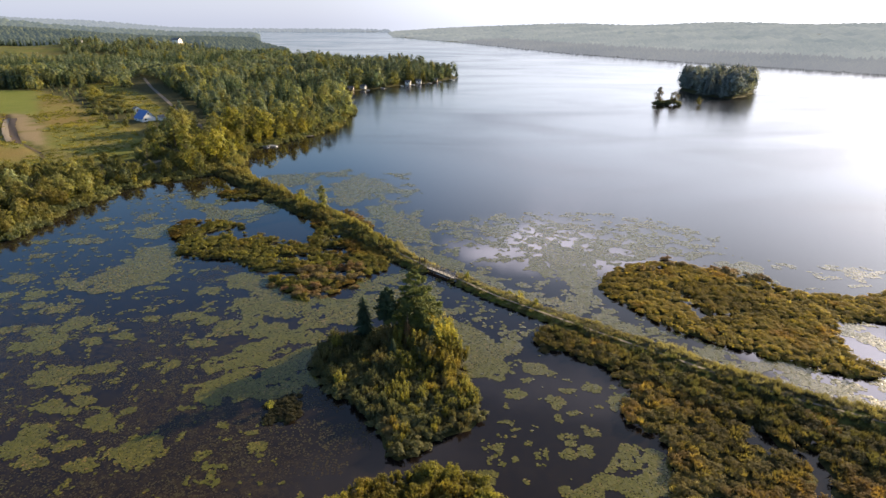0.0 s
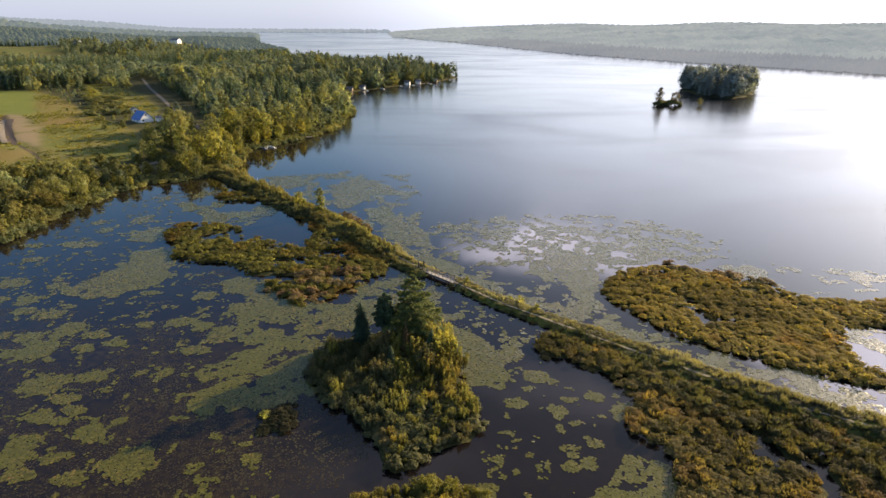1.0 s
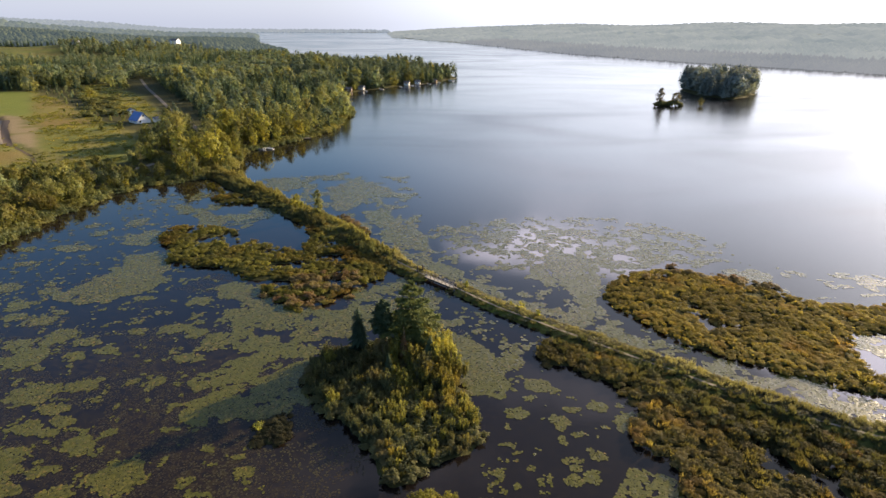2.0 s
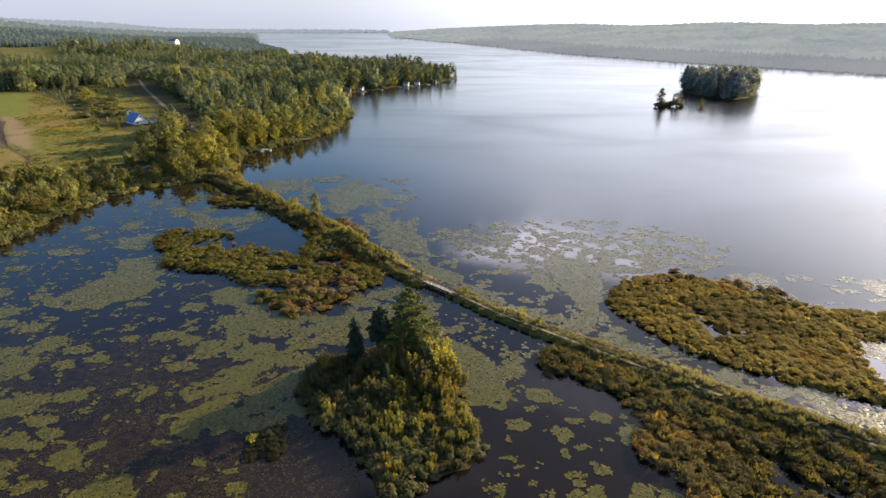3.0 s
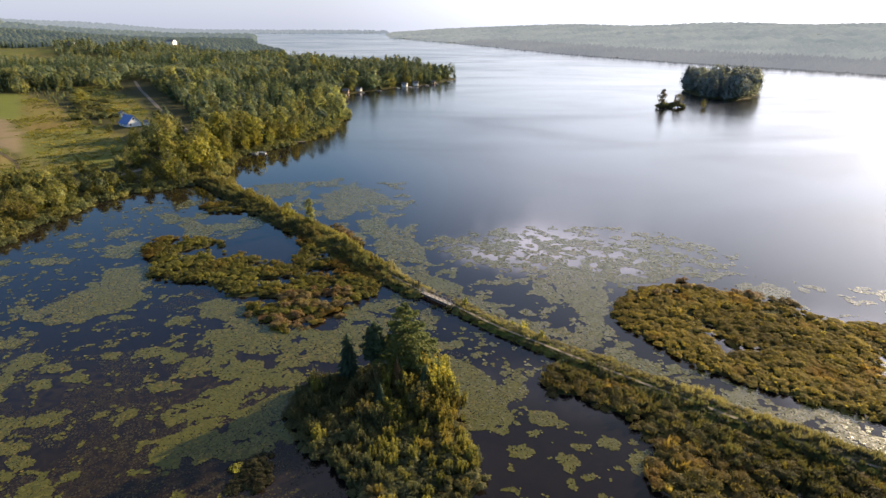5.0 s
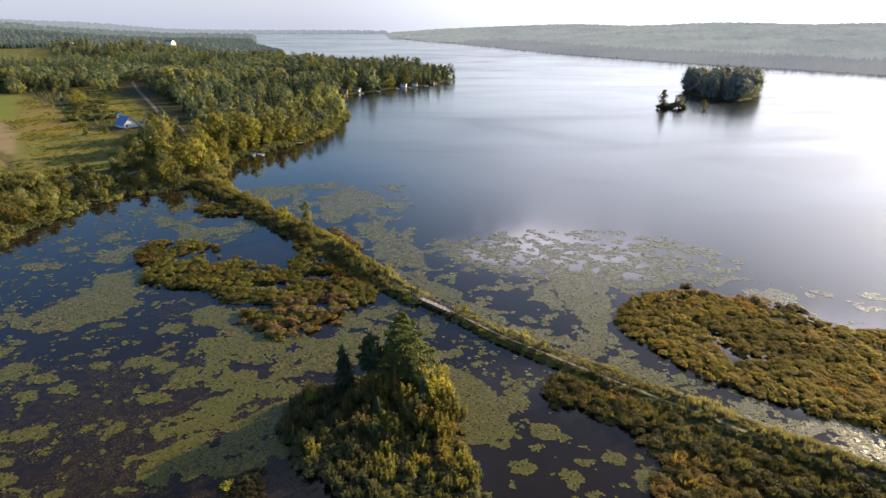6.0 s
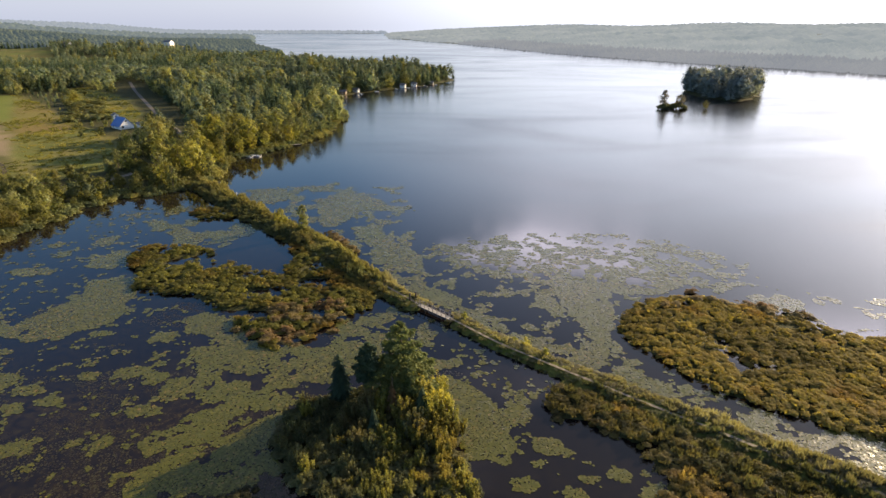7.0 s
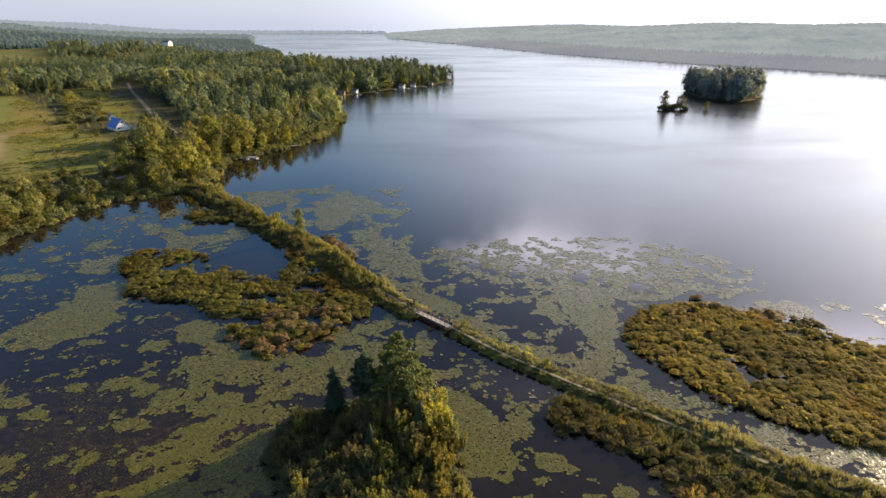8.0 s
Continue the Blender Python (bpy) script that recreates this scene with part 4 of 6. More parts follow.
def lily_pads(name, x0, x1, y0, y1, step, seed):
    x, y = jitter_grid(x0, x1, y0, y1, step, seed)
    g = np.random.default_rng(seed + 1)
    keep = (pad_cover(x, y) > 0.5) & (g.uniform(size=len(x)) < 0.965) & (terrain(x, y) < -0.12)
    x, y = x[keep], y[keep]
    k = len(x)
    a = np.arange(6) * 2 * np.pi / 6
    r = step * g.uniform(0.6, 1.02, (k, 1)) * g.uniform(0.85, 1.15, (k, 6))
    t = g.uniform(0, 6.28, (k, 1)) + a
    px, py = r * np.cos(t), r * np.sin(t)
    tilt = g.normal(size=(k, 2, 1)) * 0.05
    pz = 0.03 + g.uniform(0, 0.02, (k, 1)) + px * tilt[:, 0] + py * tilt[:, 1]
    v = np.stack([px + x[:, None], py + y[:, None], np.maximum(pz, 0.006)], -1).reshape(-1, 3)
    s = Soup().add(v, np.arange(6 * k).reshape(-1, 6))
    return tagged(new(name, s.mesh(name, PAD)), "yellow-green water lily pads floating in ragged patches", "lily pads", kind="stuff")


lily_pads("lily_pads", -130, 100, 50, 92, 0.23, 100)
lily_pads("lily_pads", -130, 110, 92, 140, 0.32, 110)
lily_pads("lily_pads", -130, 110, 140, 235, 0.5, 120)


def water_weed(name, step, seed):
    """Small dull leaves of submerged weed that reach the surface in the shallow bay."""
    x, y = jitter_grid(-95, 6, 48, 130, step, seed)
    g = np.random.default_rng(seed + 1)
    line = np.interp(x, [-92, -72, -33, -4, 33, 68, 140], [231, 207, 165, 130, 93, 68, 20])
    thick = 0.72 * smooth((-6 - x) / 14) * (1 - 0.6 * smooth((y - 84) / 30)) + 0.1
    ragged = rough_lumps(x * 0.6, y, 5.0, seed + 2)
    keep = (ragged < 0.24 + 0.42 * thick) & (g.uniform(size=len(x)) < 0.08 + 0.6 * rough_lumps(x, y, 1.2, seed + 6)) & (terrain(x, y) < -0.3) & (y < line - 8)
    x, y = x[keep], y[keep]
    k = len(x)
    t = g.uniform(0, 6.28, (k, 1)) + np.arange(5) * 2 * np.pi / 5
    r = step * g.uniform(0.3, 0.75, (k, 1)) * g.uniform(0.7, 1.25, (k, 5))
    v = np.stack([r * np.cos(t) + x[:, None], r * np.sin(t) + y[:, None], np.full((k, 5), 0.005) + g.uniform(0, 0.01, (k, 1))], -1)
    s = Soup().add(v.reshape(-1, 3), np.arange(5 * k).reshape(-1, 5))
    s.tones.append(np.repeat(np.clip(rough_lumps(x, y, 6.0, seed + 9) + g.uniform(-0.25, 0.25, k), 0, 1), 5))
    return tagged(new(name, s.mesh(name, WEED)), "brown and olive water weed at the surface of the bay", "water weed", kind="stuff")


water_weed("water_weed", 0.27, 160)

# ------------------------------------------------------------------ marsh shrubs


def bush_template(seed, leaves=58, size=0.3):
    """A rounded clump of several leafy humps."""
    g = np.random.default_rng(seed)
    s = Soup()
    for k in range(4):
        a = k * 1.7 + g.uniform(-0.4, 0.4)
        c = np.array([0.42 * np.cos(a), 0.42 * np.sin(a), g.uniform(0.15, 0.4)]) if k else np.array([0.0, 0.0, 0.45])
        r = g.uniform(0.38, 0.55)
        n = leaves // 4
        d = g.normal(size=(n, 3))
        d[:, 2] = np.abs(d[:, 2])
        d /= np.linalg.norm(d, axis=1, keepdims=True)
        p = c + d * np.array([r, r, r * 1.1]) * (0.55 + 0.7 * g.uniform(0, 1, (n, 1)) ** 0.6)
        quads_at(s, p, d + np.array([0, 0, 0.35]) + g.normal(size=d.shape) * 0.2, size, g, 1.4, 3)
    blob_into(s, (0, 0, 0.2), (0.62, 0.62, 0.5), g, 3, 6)
    return s


BUSHES = [bush_template(s, 92, 0.25) for s in range(5)]
LIGHT_BUSHES = [bush_template(20 + s, 80, 0.26) for s in range(5)]
FINE_BUSHES = [bush_template(10 + s, 170, 0.19) for s in range(5)]


def tuft_template(seed, blades=84, wide=0.08):
    """A clump of tall leaning grass blades."""
    g = np.random.default_rng(seed)
    a, r = g.uniform(0, 6.28, blades), 0.6 * np.sqrt(g.uniform(0, 1, blades))
    base = np.stack([r * np.cos(a), r * np.sin(a), np.zeros(blades)], 1)
    lean = a + g.uniform(-0.9, 0.9, blades)
    k = g.uniform(0.1, 0.5, blades)
    tip = base + np.stack([k * np.cos(lean), k * np.sin(lean), g.uniform(0.6, 1.15, blades)], 1)
    b = g.uniform(0, 6.28, blades)
    side = np.stack([np.cos(b), np.sin(b), np.zeros(blades)], 1) * g.uniform(0.65, 1.3, (blades, 1)) * wide
    s = Soup().add(np.stack([base - side, base + side, tip], 1).reshape(-1, 3), np.arange(3 * blades).reshape(-1, 3))
    blob_into(s, (0, 0, 0.05), (0.55, 0.55, 0.3), g, 3, 6)
    return s


TUFTS = [tuft_template(40 + s) for s in range(4)]


def shrubs(name, outline, step, tall, mat, label, seed, share=0.9, leafy=BUSHES, grow=0.0, category="shrubs", gap=3.0, heap=2.3, swell=0.6):
    """A mat of low shrubs that swells into rounded heaps with dark gaps between."""
    xs, ys = zip(*outline)
    x, y = jitter_grid(min(xs) - 3, max(xs) + 3, min(ys) - 3, max(ys) + 3, step, seed)
    g = np.random.default_rng(seed + 1)
    d = depth_in(outline, x, y) + bay_wobble(x, y) * 0.7
    keep = (d > 0.2) & (rough_lumps(x, y, gap, seed) < 0.22 + 0.6 * share) & (to_line(CAUSEWAY, x, y) > 1.6) & (in_pools(x, y) < 0.6)
    away, own = mounds(x, y, heap, seed + 8)
    keep &= (away < 0.62) | (g.uniform(size=len(x)) < 0.7)
    x, y, d, away, own = x[keep], y[keep], d[keep], away[keep], own[keep]
    z = terrain(x, y)
    high = np.clip(1.0 - (away / 0.72) ** 2, 0, 1) * (0.55 + 0.75 * own)
    h = tall * (0.45 + 0.6 * rough_lumps(x, y, 6.0, seed + 5) + 0.35 * high) * g.uniform(0.8, 1.15, len(x)) * (1 + grow * smooth(d / 8))
    w = step * 0.95 * g.uniform(0.65, 1.35, len(x))
    shoots = g.uniform(size=len(x)) < 0.1
    h, w = np.where(shoots, 1.4 * h, h), np.where(shoots, 0.7 * w, w)
    z = z + swell * tall * high
    tone = np.clip(0.12 + 0.55 * own + 0.3 * (g.uniform(size=len(x)) - 0.5) + 0.3 * rough_lumps(x, y, 11, seed + 3), 0, 1)
    s = Soup()
    pick = g.integers(0, len(leafy), len(x))
    for i, t in enumerate(leafy):
        m = pick == i
        scatter(s, t, x[m], y[m], z[m] - 0.05, w[m], g.uniform(0, 6.28, m.sum()), h[m], tone[m])
    return tagged(new(name, s.mesh(name, mat)), label, category, kind="stuff")


shrubs("marsh_shrubs", BOG_WEST, 1.2, 0.58, LEAF_HEATH, "low olive and russet bog shrubs in shallow water", 200, 0.6, gap=5.0)
shrubs("marsh_shrubs", [(-40, 118), (-24, 109), (-17, 113), (-13, 124), (-20, 130), (-34, 127)], 1.5, 0.8, LEAF_RUST, "scattered rust-brown shrubs standing in the shallows", 205, 0.5, gap=3.0)
shrubs("marsh_shrubs", [(41, 126), (47, 133), (57, 135), (66, 130), (74, 125), (72, 119), (56, 128)], 1.5, 0.8, LEAF_RUST, "rust-brown shrubs along the bog edge by open water", 215, 0.45, gap=3.0)
shrubs("marsh_shrubs", BOG_EAST, 1.25, 0.52, LEAF_MARSH, "dense low olive-brown bog shrubs on a floating mat", 210, 0.95, gap=4.0)
shrubs("marsh_shrubs", BOG_SOUTH, 1.1, 0.62, LEAF_SEDGE, "olive and rust bog shrubs beside the causeway", 220, 0.74, FINE_BUSHES + TUFTS[:2], gap=5.0)
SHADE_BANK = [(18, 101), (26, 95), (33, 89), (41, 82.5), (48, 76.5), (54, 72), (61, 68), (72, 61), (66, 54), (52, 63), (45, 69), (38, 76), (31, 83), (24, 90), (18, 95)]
shrubs("marsh_shrubs", SHADE_BANK, 1.0, 0.85, LEAF_BANK_SHADED, "brush and tall grass below the causeway, painted dark for shade", 225, 0.95, TUFTS[:3] + FINE_BUSHES[:3], heap=2.6)
shrubs("marsh_shrubs", ISLET_SOUTH, 0.9, 1.3, LEAF_HEATH, "olive-green shrubs on a small wet islet", 230, 1.0, FINE_BUSHES)
shrubs("marsh_shrubs", TUFT, 0.8, 0.3, LEAF_DULL, "dull brown tuft of marsh plants", 240, 0.9)
# dark leaf colour paints the shade in the gaps under the alders
shrubs("island_undergrowth", ISLAND, 1.2, 0.7, LEAF_DARK_SHADED, "alder undergrowth on the bog island, painted dark as shaded gaps", 250, 1.2, grow=0.3)

shrubs("marsh_shrubs", RUSSET_BANK, 1.2, 0.6, LEAF_RUST, "russet shrubs on the causeway's lake side", 218, 0.8, gap=4.0)
for fringe, seed in ((FRINGE_A, 216), (FRINGE_B, 217), (FRINGE_C, 219)):
    shrubs("marsh_shrubs", fringe, 0.9, 0.42, LEAF_RUST, "small russet clump of bog shrubs in open water", seed, 0.8, gap=2.0)
shrubs("marsh_shrubs", FRINGE_D, 1.2, 0.6, LEAF_HEATH, "ragged low olive shrubs in the corner of the bay", 221, 0.5, gap=4.0)
FIELD_EDGE = [(-315, 520), (-255, 470), (-200, 390), (-182, 335), (-183, 322), (-207, 340), (-250, 415)]
shrubs("field_bushes", FIELD_EDGE, 4.2, 1.9, LEAF_BROAD, "scattered olive bushes along the field's edge", 260, 0.34, FINE_BUSHES, category="bushes", gap=9.0)


def tussocks(name, outline, step, seed):
    """Rough uncut grass in small leaning clumps over an old field."""
    xs, ys = zip(*outline)
    x, y = jitter_grid(min(xs), max(xs), min(ys), max(ys), step, seed)
    g = np.random.default_rng(seed + 1)
    patch = rough_lumps(x, y * 0.7, 16, seed + 2)
    keep = (depth_in(outline, x, y) > 1) & (g.uniform(size=len(x)) < 1.5 * (patch - 0.28)) & (depth_in(EARTH, x, y) < -2) & (depth_in(LUSH, x, y) < 0) & (to_line(ROAD, x, y) > 3)
    keep &= np.hypot(x - HOUSE[0], y - HOUSE[1]) > 9
    x, y, patch = x[keep], y[keep], patch[keep]
    s = Soup()
    pick = g.integers(0, 3, len(x))
    for i in range(3):
        m = pick == i
        scatter(s, THIN_TUFTS[i], x[m], y[m], terrain(x[m], y[m]) - 0.05, g.uniform(0.9, 1.9, m.sum()), g.uniform(0, 6.28, m.sum()), g.uniform(0.35, 0.9, m.sum()) * (0.5 + patch[m]), np.clip(patch[m] + g.uniform(-0.35, 0.35, m.sum()), 0, 1))
    return tagged(new(name, s.mesh(name, GRASS_FIELD)), "rough golden-green tussocks of uncut field grass", "grass", kind="stuff")


HOUSE = (-172.0, 337.0)
THIN_TUFTS = [tuft_template(50 + s, 22, 0.16) for s in range(3)]
tussocks("field_grass", FIELD_A, 2.1, 270)
tussocks("field_grass", FIELD_B, 2.6, 280)

# causeway verges
g = np.random.default_rng(300)
x, y = jitter_grid(-125, 115, 45, 255, 0.85, 301)
c = to_line(CAUSEWAY, x, y)
m = (c > np.where(x < -12, 0.0, np.interp(x, [22, 30], [0.28, 0.12]) + 0.5 * lumps(x, y, 3, 8))) & (to_line(BANK, x, y) < bank_width(x) + 0.8 + 1.8 * (lumps(x, y, 5, 9) - 0.5))
m &= (to_line(BRIDGE_GAP, x, y) > 2.2) & (to_line([tuple(BRIDGE_A[:2]), tuple(BRIDGE_B[:2])], x, y) > 0.8)
x, y, c = x[m], y[m], c[m]
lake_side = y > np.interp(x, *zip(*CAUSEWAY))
pick = g.integers(0, 5, len(x))
tall = (0.1 + 1.5 * rough_lumps(x, y, 4, 12) ** 1.3) * g.uniform(0.5, 1.35, len(x))
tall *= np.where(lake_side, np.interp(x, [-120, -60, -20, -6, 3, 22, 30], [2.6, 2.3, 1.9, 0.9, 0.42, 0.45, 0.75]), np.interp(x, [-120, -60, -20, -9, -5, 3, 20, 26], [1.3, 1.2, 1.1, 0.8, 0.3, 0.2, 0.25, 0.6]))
# leaf colours paint the sunlit lake side and the shaded bay side
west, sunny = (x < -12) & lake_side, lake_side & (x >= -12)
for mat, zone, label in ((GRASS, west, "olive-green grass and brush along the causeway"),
                         (GRASS_SUN_PAINTED, sunny, "pale grass along the causeway's lake side, sunlight painted into it"),
                         (LEAF_DARK_SHADED, ~west & ~sunny, "brush on the causeway's bay bank, its shade painted dark green")):
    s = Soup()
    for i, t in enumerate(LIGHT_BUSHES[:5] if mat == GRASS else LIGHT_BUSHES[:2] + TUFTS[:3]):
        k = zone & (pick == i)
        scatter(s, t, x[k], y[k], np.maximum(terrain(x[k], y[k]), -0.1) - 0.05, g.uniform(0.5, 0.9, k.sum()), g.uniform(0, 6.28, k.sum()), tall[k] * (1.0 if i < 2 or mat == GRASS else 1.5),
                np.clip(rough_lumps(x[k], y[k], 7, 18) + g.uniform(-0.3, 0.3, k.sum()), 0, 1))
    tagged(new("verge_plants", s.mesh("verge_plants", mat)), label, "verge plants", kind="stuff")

# brush along the western shore
x, y = jitter_grid(-190, -50, 90, 420, 1.9, 320)
d = depth_in(SHORE_WEST, x, y) + bay_wobble(x, y)
m = (d > -1.5) & (d < 7) & (to_line(ROAD, x, y) > 3.2) & (to_line(CAUSEWAY, x, y) > 1.5)
x, y = x[m], y[m]
s = Soup()
pick = g.integers(0, 5, len(x))
for i, t in enumerate(LIGHT_BUSHES):
    k = pick == i
    scatter(s, t, x[k], y[k], np.maximum(terrain(x[k], y[k]), -0.1) - 0.05, g.uniform(1.1, 1.9, k.sum()), g.uniform(0, 6.28, k.sum()),
            (0.7 + 1.8 * rough_lumps(x[k], y[k], 8, 14)) * g.uniform(0.7, 1.2, k.sum()))
tagged(new("shore_brush", s.mesh("shore_brush", LEAF_BROAD)), "green and olive brush along the water's edge", "brush", kind="stuff")


def ribbon(name, line, half, lift, mat, step=1.5, seed=5):
    pts = []
    for (x0, y0), (x1, y1) in zip(line, line[1:]):
        n = max(1, int(math.hypot(x1 - x0, y1 - y0) / step))
        pts += [(x0 + (x1 - x0) * k / n, y0 + (y1 - y0) * k / n) for k in range(n)]
    p = np.array(pts + [line[-1]], float)
    for _ in range(4):
        p[1:-1] = 0.25 * p[:-2] + 0.5 * p[1:-1] + 0.25 * p[2:]
    d = np.gradient(p, axis=0)
    d /= np.linalg.norm(d, axis=1, keepdims=True)
    side = np.stack([-d[:, 1], d[:, 0]], 1)
    w = half * (0.8 + 0.4 * lumps(p[:, 0], p[:, 1], 5, seed))[:, None]
    offs = (-1.0, -0.4, 0.4, 1.0)
    v = []
    for o in offs:
        q = p + side * w * o
        v.append(np.column_stack([q, terrain(q[:, 0], q[:, 1]) + lift]))
    v = np.stack(v, 1)
    n = len(p)
    i, j = np.meshgrid(np.arange(n - 1), np.arange(3), indexing="ij")
    a = (i * 4 + j).ravel()
    return new(name, Soup().add(v.reshape(-1, 3), np.stack([a, a + 1, a + 5, a + 4], 1)).mesh(name, mat, flat=False))


k = CAUSEWAY.index((-4.6, 128.4))
tagged(ribbon("causeway_track", CAUSEWAY[:k] + [tuple(BRIDGE_A[:2])], 0.27, 0.05, TRACK), "narrow sandy track along the overgrown causeway", "track", kind="structure")
tagged(ribbon("causeway_track", [tuple(BRIDGE_B[:2])] + CAUSEWAY[k + 1:], 0.27, 0.05, TRACK), "narrow sandy track along the overgrown causeway", "track", kind="structure")
PIT_RIM = [(-250, 335), (-233, 309), (-217, 287), (-202, 268)]
tagged(ribbon("earth_bank", PIT_RIM, 1.3, 0.45, GRAVEL), "pale raw edge of a curved earth cutting in the field", "earth bank", kind="structure")
tagged(ribbon("ditch", [(a + 2.6, b + 0.8) for a, b in PIT_RIM], 2.1, 0.2, PEAT), "dark peaty ditch inside the earth cutting", "ditch", kind="structure")
tagged(ribbon("ditch", [(-199.5, 268.8), (-195.5, 267.6), (-185.5, 258.5), (-174.9, 248.8), (-165, 235.3)], 0.7, 0.15, PEAT), "narrow dark ditch across the old field", "ditch", kind="structure")
tagged(ribbon("road", ROAD, 1.2, 0.08, GRAVEL), "pale gravel road between the fields and the woods", "road", kind="structure")

# ------------------------------------------------------------------ trees


def thicket_crown(h, r, stems, leaves, size, seed):
    """An alder clump: many upright leafy shoots of uneven height, open between."""
    g = np.random.default_rng(seed)
    s = Soup()
    for i in range(stems):
        a, k = i * 2.4 + g.uniform(-0.4, 0.4), np.sqrt((i + 0.5) / stems)
        top = h * (1.0 - 0.42 * k * k) * g.uniform(0.72, 1.08)
        foot = np.array([0.55 * r * k * np.cos(a), 0.55 * r * k * np.sin(a), 0.0])
        tip = np.array([r * k * np.cos(a), r * k * np.sin(a), top])
        f = g.uniform(0.0, 1.0, (leaves, 1)) ** 0.8
        wide = 0.3 * r * g.uniform(0.7, 1.25) * (0.25 + 0.9 * np.sqrt(np.clip(1 - f, 0, 1)))
        d = g.normal(size=(leaves, 3)) * np.array([1, 1, 0.5])
        d /= np.linalg.norm(d, axis=1, keepdims=True)
        p = foot + (tip - foot) * (0.22 + 0.8 * f) + d * wide * g.uniform(0.5, 1.0, (leaves, 1))
        quads_at(s, p, d + np.array([0.5 * np.cos(a) * k, 0.5 * np.sin(a) * k, 0.45]) + g.normal(size=d.shape) * 0.25, size, g, 1.6, 3)
        blob_into(s, (foot + (tip - foot) * 0.5), (0.17 * r, 0.17 * r, 0.33 * top), g, 3, 5)
    return s


def tree(name, crown, leaf, h, r, seed, label, category="tree", limbs=6, stem_label=""):
    ob = empty(name)
    part("trunk", stem(h * 0.92, 0.018 * h + 0.03, limbs, seed, r).mesh("trunk", BARK), ob, stem_label)
    part("crown", crown.mesh("crown", leaf), ob)
    return tagged(ob, label, category)


def at(x, y, turn=0.0, size=1.0):
    return pose(x, y, float(terrain(np.array([x]), np.array([y]))[0]), 0, 0, turn) @ Matrix.Scale(size, 4)


def put(ob, m):
    ob.matrix_basis = m
    return ob


put(tree("white_pine", pine_crown(13.4, 5.8, 1, 11, 230, 0.32, 0.22, 0.66), LEAF_PINE, 13.2, 4.4, 1, "tall dark green pine on the bog island"), at(-5.2, 96, 20))
put(tree("spruce", spruce_crown(8.6, 2.1, 26, 18, 2, width=0.4, blunt=0.42), LEAF_CONIFER, 8.2, 1.7, 2, "dark pointed spruce beside the island pine", limbs=0), at(-14.6, 95))
put(tree("small_pine", pine_crown(9.8, 2.4, 3, 9, 90, 0.32, 0.45, 0.4), LEAF_CONIFER, 9.6, 2.4, 3, "slim dark pine beside the tall one"), at(-10.4, 96))
put(tree("dead_spruce", spruce_crown(7.4, 1.3, 22, 10, 4), LEAF_RUST, 7.4, 1.0, 4, "small browning spruce in the island thicket", limbs=0), at(-6.3, 91.5))
put(tree("spruce", spruce_crown(6.2, 2.0, 32, 17, 5, width=0.34), LEAF_CONIFER, 6.2, 1.5, 5, "small dark spruce deep in the island thicket", limbs=0), at(-1.8, 90))
put(tree("spruce", spruce_crown(4.6, 1.5, 30, 16, 6, width=0.34), LEAF_CONIFER, 4.6, 1.2, 6, "small dark spruce deep in the island thicket", limbs=0), at(-8.6, 87))
put(tree("causeway_tree", broad_crown(8.2, 2.1, 800, 0.33, 7, 0.1, 16), LEAF_BROAD, 8.2, 1.9, 7, "slim upright tree standing on the causeway"), at(-37.5, 173))

put(tree("causeway_bush", broad_crown(5.0, 2.4, 480, 0.3, 17, 0.08, 14), LEAF_YELLOW, 5.0, 2.0, 17, "rounded yellow-green bush on the causeway"), at(-45.5, 179))
put(tree("yellow_shrub", broad_crown(1.5, 0.9, 220, 0.16, 18, 0.05, 7), LEAF_YELLOW, 1.5, 0.9, 18, "small bright yellow shrub in the marsh", "shrub", 3), at(-26.2, 73.4))

put(tree("field_tree", broad_crown(8.0, 5.0, 620, 0.45, 19, 0.1, 18), LEAF_YELLOW, 8.0, 4.4, 19, "lone spreading yellow-green tree between the fields"), at(-252, 430))
for k, (bx, by, bh) in enumerate(((-192, 332, 3.8), (-213, 353, 2.8), (-222, 354, 1.8), (-183, 340, 3.6), (-180, 312, 3.0), (-236, 372, 1.8))):
    put(tree("field_bush", broad_crown(bh, 0.55 * bh, 260, 0.34, 21 + k, 0.03, 10), LEAF_BROAD, bh, 0.4 * bh, 21 + k, "rounded dark green bush standing in the open field", "shrub", 3), at(bx, by))

for k, (bx, by, bh) in enumerate(((16.3, 111.0, 1.9), (14.6, 113.2, 1.3), (5.6, 121.2, 1.4), (19.4, 107.8, 1.2))):
    put(tree("verge_bush", broad_crown(bh, 0.6 * bh, 200, 0.16, 26 + k, 0.03, 8), LEAF_YELLOW, bh, 0.4 * bh, 26 + k, "small yellow-green bush on the causeway's grassy edge", "shrub", 3), at(bx, by))

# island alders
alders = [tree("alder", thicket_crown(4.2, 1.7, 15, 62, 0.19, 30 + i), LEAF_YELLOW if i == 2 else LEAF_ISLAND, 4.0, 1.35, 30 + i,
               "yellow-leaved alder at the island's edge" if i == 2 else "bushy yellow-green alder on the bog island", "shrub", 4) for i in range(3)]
alders.append(tree("alder", thicket_crown(4.2, 1.8, 15, 62, 0.19, 34), LEAF_DARK_SHADED, 4.0, 1.35, 34, "bog island alder with shade painted into its dark green leaves", "shrub", 4))
for a in alders:
    a["group"] = "alders on the island"
g = np.random.default_rng(31)
x, y = jitter_grid(-23, 8, 60, 101, 1.8, 32)
